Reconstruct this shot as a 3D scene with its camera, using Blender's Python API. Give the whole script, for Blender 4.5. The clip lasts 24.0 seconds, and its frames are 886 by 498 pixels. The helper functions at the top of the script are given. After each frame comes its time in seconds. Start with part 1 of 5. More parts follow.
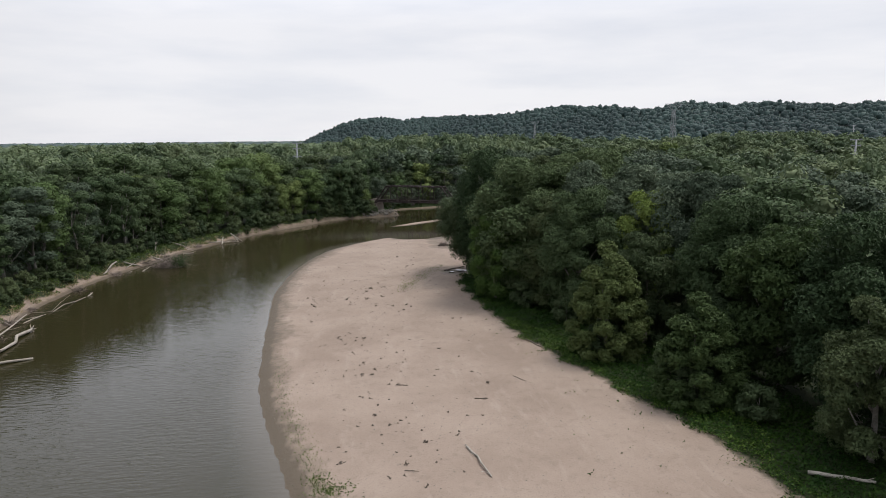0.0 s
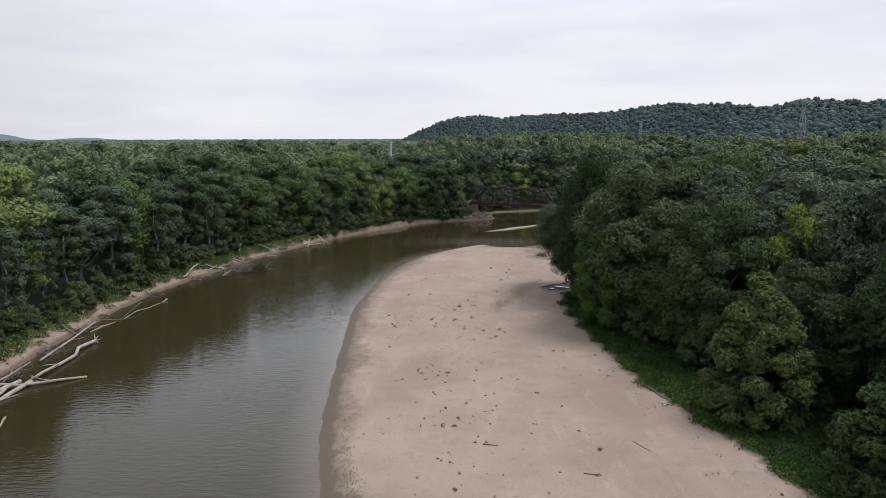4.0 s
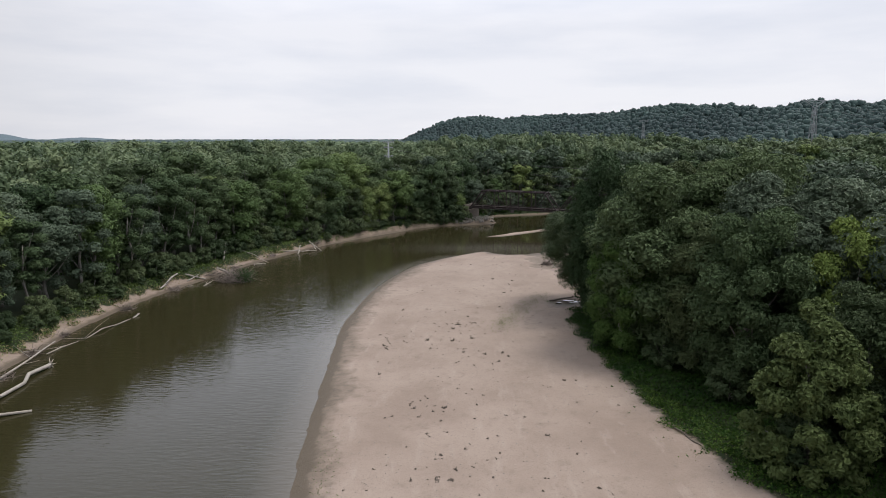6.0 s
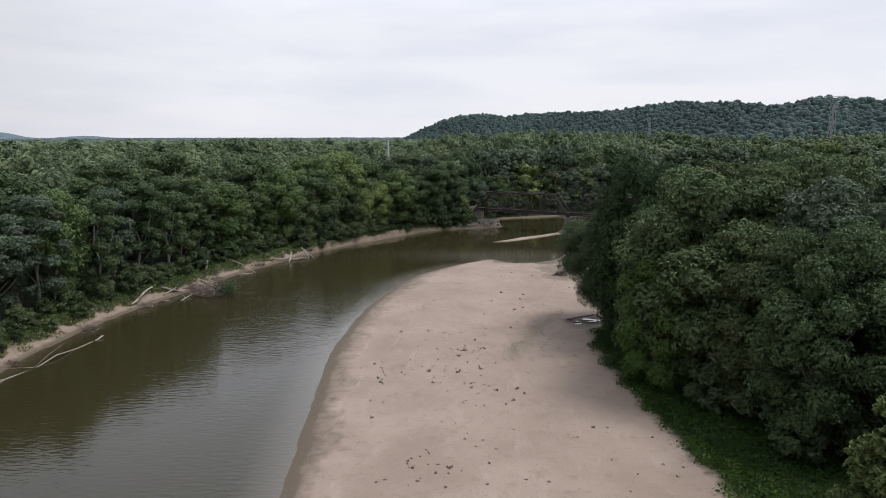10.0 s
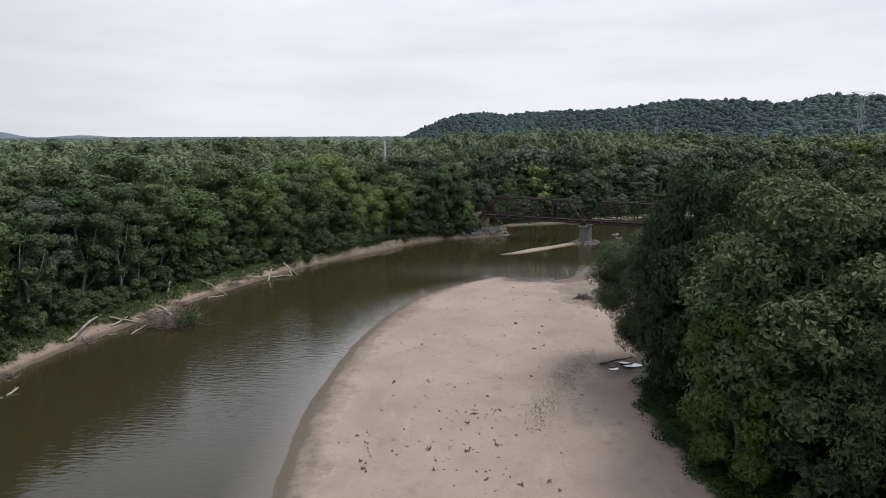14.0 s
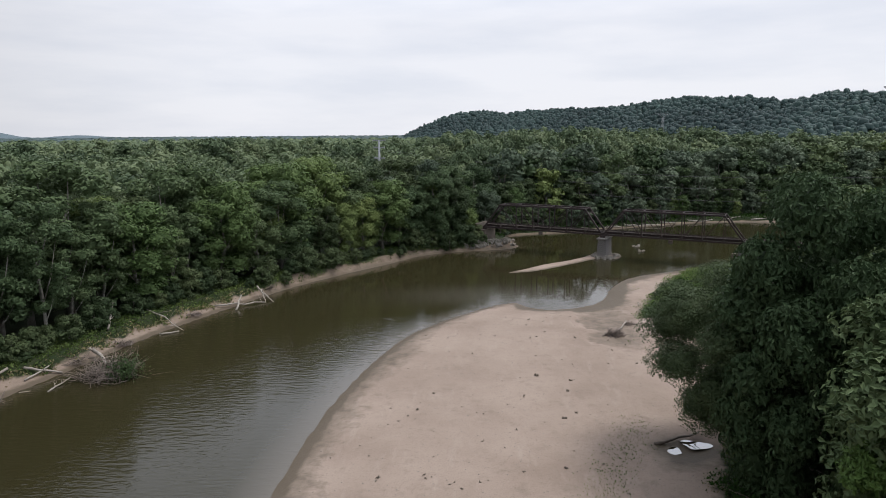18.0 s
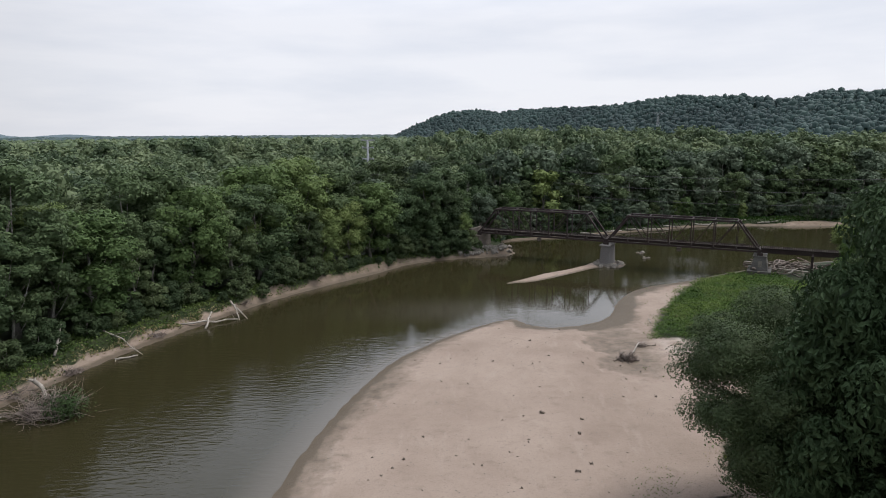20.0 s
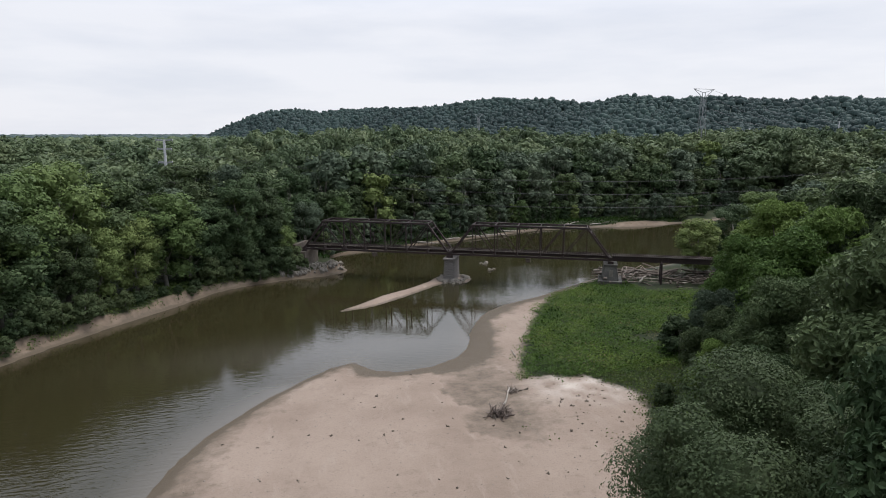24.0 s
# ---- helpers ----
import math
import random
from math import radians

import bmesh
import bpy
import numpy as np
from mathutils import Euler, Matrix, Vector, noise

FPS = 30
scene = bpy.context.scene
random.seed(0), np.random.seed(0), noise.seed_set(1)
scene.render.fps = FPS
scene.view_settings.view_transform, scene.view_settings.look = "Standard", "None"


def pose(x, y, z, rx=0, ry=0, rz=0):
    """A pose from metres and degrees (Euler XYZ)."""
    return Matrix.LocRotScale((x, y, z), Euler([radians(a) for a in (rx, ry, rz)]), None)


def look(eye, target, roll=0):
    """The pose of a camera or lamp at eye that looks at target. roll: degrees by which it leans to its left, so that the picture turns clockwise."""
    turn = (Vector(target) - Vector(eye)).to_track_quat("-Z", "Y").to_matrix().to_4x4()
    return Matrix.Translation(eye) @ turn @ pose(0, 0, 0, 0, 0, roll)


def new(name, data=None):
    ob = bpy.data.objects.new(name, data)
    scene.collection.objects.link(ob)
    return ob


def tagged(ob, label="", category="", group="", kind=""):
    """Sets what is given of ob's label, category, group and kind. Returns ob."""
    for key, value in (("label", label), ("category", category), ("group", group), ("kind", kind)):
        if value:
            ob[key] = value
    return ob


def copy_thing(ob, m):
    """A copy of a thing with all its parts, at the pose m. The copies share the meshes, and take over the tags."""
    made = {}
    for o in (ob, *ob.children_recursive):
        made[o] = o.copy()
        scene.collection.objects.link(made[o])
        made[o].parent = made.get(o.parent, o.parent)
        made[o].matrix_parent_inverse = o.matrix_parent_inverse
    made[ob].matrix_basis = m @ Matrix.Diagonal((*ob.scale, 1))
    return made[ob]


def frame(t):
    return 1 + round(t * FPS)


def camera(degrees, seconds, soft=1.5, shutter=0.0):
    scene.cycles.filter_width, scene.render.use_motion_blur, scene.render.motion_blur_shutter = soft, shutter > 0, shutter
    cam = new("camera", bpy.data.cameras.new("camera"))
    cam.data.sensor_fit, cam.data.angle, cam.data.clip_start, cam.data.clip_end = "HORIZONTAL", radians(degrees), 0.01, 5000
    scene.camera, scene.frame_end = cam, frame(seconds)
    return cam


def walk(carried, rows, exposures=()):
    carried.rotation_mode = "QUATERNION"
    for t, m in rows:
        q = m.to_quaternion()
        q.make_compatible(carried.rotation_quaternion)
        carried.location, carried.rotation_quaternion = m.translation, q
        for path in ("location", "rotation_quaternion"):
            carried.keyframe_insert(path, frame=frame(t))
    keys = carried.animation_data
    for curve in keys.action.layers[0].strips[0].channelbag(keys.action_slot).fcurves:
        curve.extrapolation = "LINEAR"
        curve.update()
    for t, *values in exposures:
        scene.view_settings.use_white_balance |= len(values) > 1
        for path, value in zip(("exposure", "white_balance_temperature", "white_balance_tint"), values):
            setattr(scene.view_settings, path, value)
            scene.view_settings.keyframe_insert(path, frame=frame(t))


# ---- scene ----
import functools

# ================= camera and its walk =================
cam = camera(67.6, 24.0, 0.85)
PATH = [
    (0, (-0.52, -0.77, 38.47), (12.19, 97.04, 21.91), -0.45),
    (1, (-0.12, 2.74, 38.49), (12.64, 100.54, 21.85), -0.36),
    (2, (0.28, 7.21, 38.52), (13.14, 104.99, 21.86), -0.29),
    (2.2, (0.35, 8.34, 38.53), (13.21, 106.12, 21.85), -0.27),
    (2.3, (0.39, 8.91, 38.53), (13.03, 106.72, 21.84), -0.27),
    (2.4, (0.43, 9.48, 38.53), (12.02, 107.41, 21.83), -0.26),
    (2.5, (0.46, 10.04, 38.54), (8.20, 108.36, 21.83), -0.25),
    (2.6, (0.50, 10.61, 38.54), (3.42, 109.18, 21.82), -0.24),
    (2.7, (0.54, 11.18, 38.54), (0.89, 109.79, 21.82), -0.24),
    (2.8, (0.57, 11.75, 38.55), (-0.58, 110.35, 21.81), -0.23),
    (2.9, (0.61, 12.31, 38.55), (-0.89, 110.91, 21.80), -0.22),
    (3, (0.65, 12.88, 38.55), (-0.87, 111.48, 21.80), -0.21),
    (3.5, (0.78, 16.00, 38.56), (-0.75, 114.60, 21.82), -0.17),
    (5.5, (1.19, 30.03, 38.59), (-0.35, 128.64, 21.89), -0.04),
    (6, (1.26, 33.18, 38.59), (-0.30, 131.79, 21.92), -0.01),
    (6.5, (1.28, 35.98, 38.59), (-0.29, 134.58, 21.88), 0.00),
    (7, (1.25, 38.30, 38.58), (-0.30, 136.89, 21.81), -0.00),
    (7.5, (1.20, 40.19, 38.58), (-0.42, 138.78, 21.76), -0.01),
    (8, (1.12, 41.91, 38.57), (-0.55, 140.49, 21.72), -0.03),
    (8.5, (1.03, 43.71, 38.57), (-0.69, 142.28, 21.68), -0.05),
    (9, (0.93, 45.72, 38.58), (-0.84, 144.29, 21.65), -0.06),
    (10, (0.69, 50.59, 38.60), (-1.19, 149.15, 21.66), -0.07),
    (10.5, (0.55, 53.43, 38.61), (-1.33, 151.99, 21.70), -0.07),
    (12.5, (-0.04, 66.54, 38.66), (-1.94, 165.07, 21.69), -0.10),
    (13.5, (-0.21, 73.78, 38.70), (-2.13, 172.29, 21.64), -0.13),
    (14.5, (-0.30, 81.25, 38.79), (-2.27, 179.75, 21.61), -0.19),
    (15.5, (-0.49, 88.48, 38.93), (-2.44, 186.96, 21.65), -0.25),
    (16.5, (-0.71, 95.38, 39.07), (-2.63, 193.85, 21.74), -0.31),
    (17.5, (-0.88, 102.26, 39.18), (-2.81, 200.73, 21.87), -0.35),
    (18.5, (-1.02, 109.47, 39.26), (-2.94, 207.94, 21.92), -0.37),
    (19, (-1.05, 113.08, 39.28), (-2.94, 211.54, 21.91), -0.37),
    (19.2, (-1.04, 114.52, 39.29), (-2.50, 212.98, 21.89), -0.37),
    (19.5, (-1.01, 116.68, 39.29), (-1.83, 215.14, 21.86), -0.37),
    (21.5, (-0.61, 130.93, 39.27), (-1.77, 229.39, 21.80), -0.32),
    (22, (-0.48, 134.64, 39.25), (-1.73, 233.10, 21.77), -0.30),
    (22.5, (-0.30, 138.31, 39.20), (-1.54, 236.76, 21.71), -0.26),
    (23, (-0.11, 141.77, 39.13), (-1.50, 240.22, 21.66), -0.20),
    (23.2, (-0.02, 143.02, 39.09), (-1.38, 241.47, 21.63), -0.17),
    (23.3, (0.02, 143.64, 39.08), (-0.56, 242.10, 21.61), -0.15),
    (23.4, (0.06, 144.26, 39.06), (6.61, 242.51, 21.60), -0.13),
    (23.5, (0.10, 144.89, 39.04), (12.93, 242.51, 21.58), -0.12),
    (23.6, (0.14, 145.47, 39.01), (17.97, 242.30, 21.55), -0.10),
    (23.7, (0.19, 146.04, 38.99), (22.93, 241.84, 21.53), -0.08),
    (23.8, (0.23, 146.62, 38.97), (24.19, 242.12, 21.50), -0.06),
    (23.9, (0.27, 147.20, 38.95), (25.01, 242.50, 21.48), -0.04),
    (24, (0.31, 147.78, 38.92), (25.29, 243.02, 21.45), -0.02),
]
walk(cam, [(t, look(e, a, r)) for t, e, a, r in PATH],
     [(0, 0.0, 6520, 12), (1.0, -0.12, 6480, 12.2), (2.0, -0.07, 6460, 12.3), (3.0, 0.0, 6440, 12.5), (8.0, 0.0, 6380, 13), (24.0, 0.0, 6340, 12)])

# ================= world, sun =================
SUN_AZ, SUN_EL = radians(76), radians(65)
world = bpy.data.worlds.new("world")
scene.world = world
world.use_nodes = True
wn, wl = world.node_tree.nodes, world.node_tree.links
bg = wn["Background"]
sky = wn.new("ShaderNodeTexSky")
sky.sky_type, sky.sun_disc = "NISHITA", False
sky.sun_elevation, sky.sun_rotation = SUN_EL, SUN_AZ
sky_dim = wn.new("ShaderNodeMix"); sky_dim.data_type, sky_dim.blend_type = "RGBA", "MULTIPLY"
sky_dim.inputs[0].default_value = 1.0
sky_dim.inputs[7].default_value = (0.11, 0.11, 0.11, 1)
tc = wn.new("ShaderNodeTexCoord")
mp = wn.new("ShaderNodeMapping"); mp.inputs["Scale"].default_value = (1.6, 1.6, 9.0)
mp.inputs["Rotation"].default_value = (0.05, 0.02, 0.4)
cn = wn.new("ShaderNodeTexNoise"); cn.inputs["Scale"].default_value, cn.inputs["Detail"].default_value = 2.4, 7
cn.inputs["Roughness"].default_value = 0.52
cr = wn.new("ShaderNodeValToRGB")
cr.color_ramp.elements[0].position, cr.color_ramp.elements[0].color = 0.30, (0.785, 0.812, 0.865, 1)
cr.color_ramp.elements[1].position, cr.color_ramp.elements[1].color = 0.58, (0.895, 0.905, 0.932, 1)
cloud = wn.new("ShaderNodeMix"); cloud.data_type = "RGBA"; cloud.inputs[0].default_value = 0.93
wl.new(tc.outputs["Generated"], mp.inputs[0]); wl.new(mp.outputs[0], cn.inputs[0]); wl.new(cn.outputs[0], cr.inputs[0])
wl.new(sky.outputs[0], sky_dim.inputs[6]); wl.new(sky_dim.outputs[2], cloud.inputs[6]); wl.new(cr.outputs[0], cloud.inputs[7])
sep = wn.new("ShaderNodeSeparateXYZ"); wl.new(tc.outputs["Generated"], sep.inputs[0])
lift = wn.new("ShaderNodeMapRange"); lift.interpolation_type = "SMOOTHSTEP"
lift.inputs[1].default_value, lift.inputs[2].default_value = 0.14, 0.34
wl.new(sep.outputs[2], lift.inputs[0])
zen = wn.new("ShaderNodeMix"); zen.data_type = "RGBA"
zen.inputs[6].default_value, zen.inputs[7].default_value = (1, 1, 1, 1), (1.45, 1.49, 1.55, 1)
wl.new(lift.outputs[0], zen.inputs[0])
dome = wn.new("ShaderNodeMix"); dome.data_type, dome.blend_type = "RGBA", "MULTIPLY"
dome.inputs[0].default_value = 1.0
wl.new(cloud.outputs[2], dome.inputs[6]); wl.new(zen.outputs[2], dome.inputs[7])
# the overcast is brighter towards the hidden sun
away = wn.new("ShaderNodeVectorMath"); away.operation = "DOT_PRODUCT"
away.inputs[1].default_value = (math.sin(SUN_AZ), math.cos(SUN_AZ), 0)
wl.new(tc.outputs["Generated"], away.inputs[0])
fall = wn.new("ShaderNodeMapRange"); fall.interpolation_type = "SMOOTHSTEP"
for k_, v_ in ((1, -1.0), (2, 0.0), (3, 0.45), (4, 1.0)):
    fall.inputs[k_].default_value = v_
wl.new(away.outputs["Value"], fall.inputs[0])
side_ = wn.new("ShaderNodeMix"); side_.data_type, side_.blend_type = "RGBA", "MULTIPLY"
side_.inputs[0].default_value = 1.0
wl.new(dome.outputs[2], side_.inputs[6]); wl.new(fall.outputs[0], side_.inputs[7])
wl.new(side_.outputs[2], bg.inputs[0])
bg.inputs[1].default_value = 1.0

sun = new("sun", bpy.data.lights.new("sun", "SUN"))
sun.data.energy, sun.data.angle, sun.data.color = 2.4, radians(20), (1.0, 0.95, 0.88)
sun.matrix_world = look((0, 0, 0), (-math.sin(SUN_AZ) * math.cos(SUN_EL), -math.cos(SUN_AZ) * math.cos(SUN_EL), -math.sin(SUN_EL)))

# ================= materials =================
def material(name):
    m = bpy.data.materials.new(name)
    m.use_nodes = True
    return m, m.node_tree.nodes, m.node_tree.links, m.node_tree.nodes["Principled BSDF"]


def node(n, kind, **values):
    o = n.new(kind)
    for k, v in values.items():
        o.inputs[k.replace("_", " ")].default_value = v
    return o


def mixer(n, l, a, b, f, blend="MIX"):
    """A colour mix; a, b: colours or sockets, f: number or socket."""
    o = n.new("ShaderNodeMix")
    o.data_type, o.blend_type = "RGBA", blend
    for k, v in ((0, f), (6, a), (7, b)):
        if isinstance(v, bpy.types.NodeSocket):
            l.new(v, o.inputs[k])
        else:
            o.inputs[k].default_value = v if k == 0 else (*v, 1)
    return o.outputs[2]


def ramp(n, l, s, lo, hi):
    o = n.new("ShaderNodeMapRange")
    o.inputs[1].default_value, o.inputs[2].default_value = lo, hi
    l.new(s, o.inputs[0])
    return o.outputs[0]


def noise_of(n, l, scale, detail=4, coords="Object", rough=0.55, stretch=None):
    t = n.new("ShaderNodeTexCoord")
    s = node(n, "ShaderNodeTexNoise", Scale=scale, Detail=detail, Roughness=rough)
    src = t.outputs[coords]
    if stretch:
        m = n.new("ShaderNodeMapping")
        m.inputs["Scale"].default_value = stretch
        l.new(src, m.inputs[0])
        src = m.outputs[0]
    l.new(src, s.inputs[0])
    return s.outputs[0]


def bump(n, l, b, height, strength, distance):
    o = node(n, "ShaderNodeBump", Strength=strength, Distance=distance)
    l.new(height, o.inputs["Height"])
    l.new(o.outputs[0], b.inputs["Normal"])
    return o


def rough_stuff(name, a, b, scale, rough=0.8, fine=None, bumpy=0.5, dist=0.05, metal=0.0):
    """A plain weathered surface: two colours by coarse noise, a finer grain over it, relief."""
    m, n, l, p = material(name)
    c = mixer(n, l, a, b, ramp(n, l, noise_of(n, l, scale), 0.35, 0.65))
    g = noise_of(n, l, fine or scale * 9, 6)
    c = mixer(n, l, c, tuple(x * 0.6 for x in a), ramp(n, l, g, 0.5, 0.75))
    l.new(c, p.inputs["Base Color"])
    p.inputs["Roughness"].default_value, p.inputs["Metallic"].default_value = rough, metal
    bump(n, l, p, g, bumpy, dist)
    return m


def foliage(name, a, b, attribute=False, translucent=0.17):
    m, n, l, p = material(name)
    isl = n.new("ShaderNodeNewGeometry").outputs["Random Per Island"]
    clump = ramp(n, l, noise_of(n, l, 0.42, 3), 0.34, 0.66)
    both = n.new("ShaderNodeMath"); both.operation = "MULTIPLY_ADD"
    l.new(isl, both.inputs[0]); both.inputs[1].default_value = 0.30
    half = n.new("ShaderNodeMath"); half.operation = "MULTIPLY"; half.inputs[1].default_value = 0.70
    l.new(clump, half.inputs[0]); l.new(half.outputs[0], both.inputs[2])
    c = mixer(n, l, a, b, both.outputs[0])
    if attribute:
        at = n.new("ShaderNodeAttribute"); at.attribute_name = "tone"
        tone = at.outputs["Fac"]
    else:
        tone = n.new("ShaderNodeObjectInfo").outputs["Random"]
    h = n.new("ShaderNodeHueSaturation")
    mr = n.new("ShaderNodeMapRange"); mr.inputs[3].default_value, mr.inputs[4].default_value = 0.66, 1.36
    l.new(tone, mr.inputs[0]); l.new(mr.outputs[0], h.inputs["Value"])
    mh = n.new("ShaderNodeMapRange"); mh.inputs[3].default_value, mh.inputs[4].default_value = 0.522, 0.478
    l.new(tone, mh.inputs[0]); l.new(mh.outputs[0], h.inputs["Hue"])
    l.new(c, h.inputs["Color"])
    l.new(h.outputs[0], p.inputs["Base Color"])
    p.inputs["Roughness"].default_value, p.inputs["Specular IOR Level"].default_value = 0.58, 0.13
    tr = n.new("ShaderNodeBsdfTranslucent")
    l.new(h.outputs[0], tr.inputs[0])
    mx = n.new("ShaderNodeMixShader"); mx.inputs[0].default_value = translucent
    l.new(p.outputs[0], mx.inputs[1]); l.new(tr.outputs[0], mx.inputs[2])
    l.new(mx.outputs[0], n["Material Output"].inputs[0])
    return m


LEAF = foliage("leaf_green", (0.050, 0.081, 0.034), (0.089, 0.127, 0.058))
LEAF_SILVER = foliage("leaf_grey_green", (0.059, 0.087, 0.054), (0.110, 0.144, 0.093))
LEAF_BRIGHT = foliage("leaf_yellow_green", (0.081, 0.122, 0.038), (0.135, 0.189, 0.066))
LEAF_LIME = foliage("leaf_light_yellow_green", (0.094, 0.149, 0.035), (0.157, 0.222, 0.059))
LEAF_DARK = foliage("leaf_deep_green", (0.040, 0.063, 0.026), (0.071, 0.097, 0.044))
LEAF_OLIVE = foliage("leaf_olive_green", (0.044, 0.071, 0.024), (0.078, 0.113, 0.039))
LEAF_WOODS = foliage("woods_leaf", (0.073, 0.106, 0.053), (0.122, 0.161, 0.084), True)
# far foliage: distance haze put into the colour as a blue cast
LEAF_HILL = foliage("hazy_hill_leaf", (0.039, 0.064, 0.061), (0.047, 0.076, 0.070), True, 0.1)
GRASS = foliage("grass_blade", (0.053, 0.101, 0.016), (0.095, 0.151, 0.030), True)
# dark weeds; at the wood's edge the colour includes the trees' shade
WEED_DARK = foliage("dark_shaded_weed_leaf", (0.013, 0.036, 0.004), (0.027, 0.064, 0.008), True)
WEED = foliage("weed_leaf", (0.060, 0.100, 0.025), (0.110, 0.150, 0.045), True)
STRAW = foliage("dry_stem", (0.20, 0.17, 0.09), (0.30, 0.26, 0.15), True)
BARK = rough_stuff("bark", (0.150, 0.138, 0.118), (0.260, 0.243, 0.215), 0.9, 0.9, 6, 0.8, 0.06)
DRIFT = rough_stuff("bleached_driftwood", (0.235, 0.210, 0.178), (0.35, 0.318, 0.275), 0.6, 0.85, 5, 0.6, 0.03)
DRIFT_DARK = rough_stuff("wet_dark_driftwood", (0.090, 0.072, 0.056), (0.150, 0.122, 0.098), 0.6, 0.8, 5, 0.6, 0.03)
RUST = rough_stuff("rusted_steel", (0.022, 0.014, 0.014), (0.038, 0.024, 0.021), 0.5, 0.75, 4, 0.4, 0.01, 0.15)
TIE = rough_stuff("old_creosote_timber", (0.050, 0.040, 0.034), (0.085, 0.070, 0.058), 0.8, 0.9, 7)
STONE = rough_stuff("grey_limestone", (0.127, 0.119, 0.114), (0.187, 0.176, 0.164), 0.7, 0.9, 4, 0.7, 0.04)
CONCRETE = rough_stuff("stained_concrete", (0.069, 0.065, 0.059), (0.125, 0.119, 0.109), 0.4, 0.9, 5, 0.5, 0.03)
ROCK = rough_stuff("pale_rock", (0.144, 0.131, 0.111), (0.224, 0.205, 0.176), 1.2, 0.9, 6, 0.7, 0.05)
STEEL = rough_stuff("galvanised_steel", (0.24, 0.25, 0.26), (0.32, 0.33, 0.34), 0.3, 0.55, 3, 0.1, 0.01, 0.2)
WIRE = rough_stuff("aluminium_wire", (0.045, 0.045, 0.050), (0.068, 0.068, 0.072), 0.3, 0.6, 3, 0.1, 0.01, 0.0)

# water
WATER, n, l, p = material("river_water")
shore = n.new("ShaderNodeAttribute"); shore.attribute_name = "depth"
deep = ramp(n, l, shore.outputs["Fac"], 0.0, 5.0)
# pale sky reflection painted into the body colour of the shallows
sky_sheen = n.new("ShaderNodeAttribute"); sky_sheen.attribute_name = "sky_sheen"
body = mixer(n, l, (0.050, 0.041, 0.024), (0.026, 0.023, 0.010), deep)
l.new(mixer(n, l, body, (0.190, 0.175, 0.160), sky_sheen.outputs["Fac"]), p.inputs["Base Color"])
p.inputs["Roughness"].default_value, p.inputs["IOR"].default_value = 0.02, 1.335
w1 = noise_of(n, l, 1.1, 3, "Object", 0.5, (0.45, 1.5, 1))
w2 = noise_of(n, l, 0.22, 3, "Object", 0.5, (0.6, 1.3, 1))
calm = ramp(n, l, noise_of(n, l, 0.016, 2, "Object", 0.5, (1.6, 0.7, 1)), 0.42, 0.62)
b1 = node(n, "ShaderNodeBump", Distance=0.10); l.new(w1, b1.inputs["Height"])
ms = n.new("ShaderNodeMapRange"); ms.inputs[3].default_value, ms.inputs[4].default_value = 0.36, 1.0
l.new(calm, ms.inputs[0])
still = n.new("ShaderNodeAttribute"); still.attribute_name = "still"
quiet = n.new("ShaderNodeMapRange"); quiet.inputs[3].default_value, quiet.inputs[4].default_value = 1.0, 0.17
l.new(still.outputs["Fac"], quiet.inputs[0])
mul = n.new("ShaderNodeMath"); mul.operation = "MULTIPLY"
l.new(ms.outputs[0], mul.inputs[0]); l.new(quiet.outputs[0], mul.inputs[1]); l.new(mul.outputs[0], b1.inputs["Strength"])
b2 = node(n, "ShaderNodeBump", Strength=0.10, Distance=0.10); l.new(w2, b2.inputs["Height"])
l.new(b2.outputs[0], b1.inputs["Normal"]); l.new(b1.outputs[0], p.inputs["Normal"])

# ground: sand, damp margin, leaf litter, raw bank earth
GROUND, n, l, p = material("river_ground")
def attr(name):
    a = n.new("ShaderNodeAttribute"); a.attribute_name = name
    return a.outputs["Fac"]
coarse, medium, fine = noise_of(n, l, 0.07, 6, rough=0.6), noise_of(n, l, 0.55, 8, rough=0.65), noise_of(n, l, 4.0, 9, rough=0.75)
streak = noise_of(n, l, 0.25, 6, rough=0.65, stretch=(2.2, 0.5, 1))
sand = mixer(n, l, (0.226, 0.174, 0.138), (0.282, 0.223, 0.180), ramp(n, l, coarse, 0.36, 0.62))
sand = mixer(n, l, sand, (0.310, 0.254, 0.210), ramp(n, l, streak, 0.56, 0.80))
pale = ramp(n, l, attr("pale"), 0.0, 1.0)
sand = mixer(n, l, sand, (0.460, 0.405, 0.355), pale)
sand = mixer(n, l, sand, (0.180, 0.139, 0.109), ramp(n, l, medium, 0.55, 0.85))
sand = mixer(n, l, sand, (0.120, 0.094, 0.073), ramp(n, l, fine, 0.54, 0.76))
grit = noise_of(n, l, 13.0, 5, rough=0.8)
sand = mixer(n, l, sand, (0.105, 0.083, 0.066), ramp(n, l, grit, 0.58, 0.74))
sand = mixer(n, l, sand, (0.370, 0.315, 0.270), ramp(n, l, grit, 0.40, 0.28))
damp = n.new("ShaderNodeMath"); damp.operation = "MULTIPLY_ADD"; damp.inputs[1].default_value = 0.9
l.new(medium, damp.inputs[0]); l.new(attr("wet"), damp.inputs[2])
# besides damp sand this darkens the shaded oval beside the wood
wet = ramp(n, l, damp.outputs[0], 0.68, 1.15)
sand = mixer(n, l, sand, (0.090, 0.070, 0.048), wet)
earth = mixer(n, l, (0.172, 0.130, 0.090), (0.092, 0.070, 0.047), ramp(n, l, medium, 0.35, 0.65))
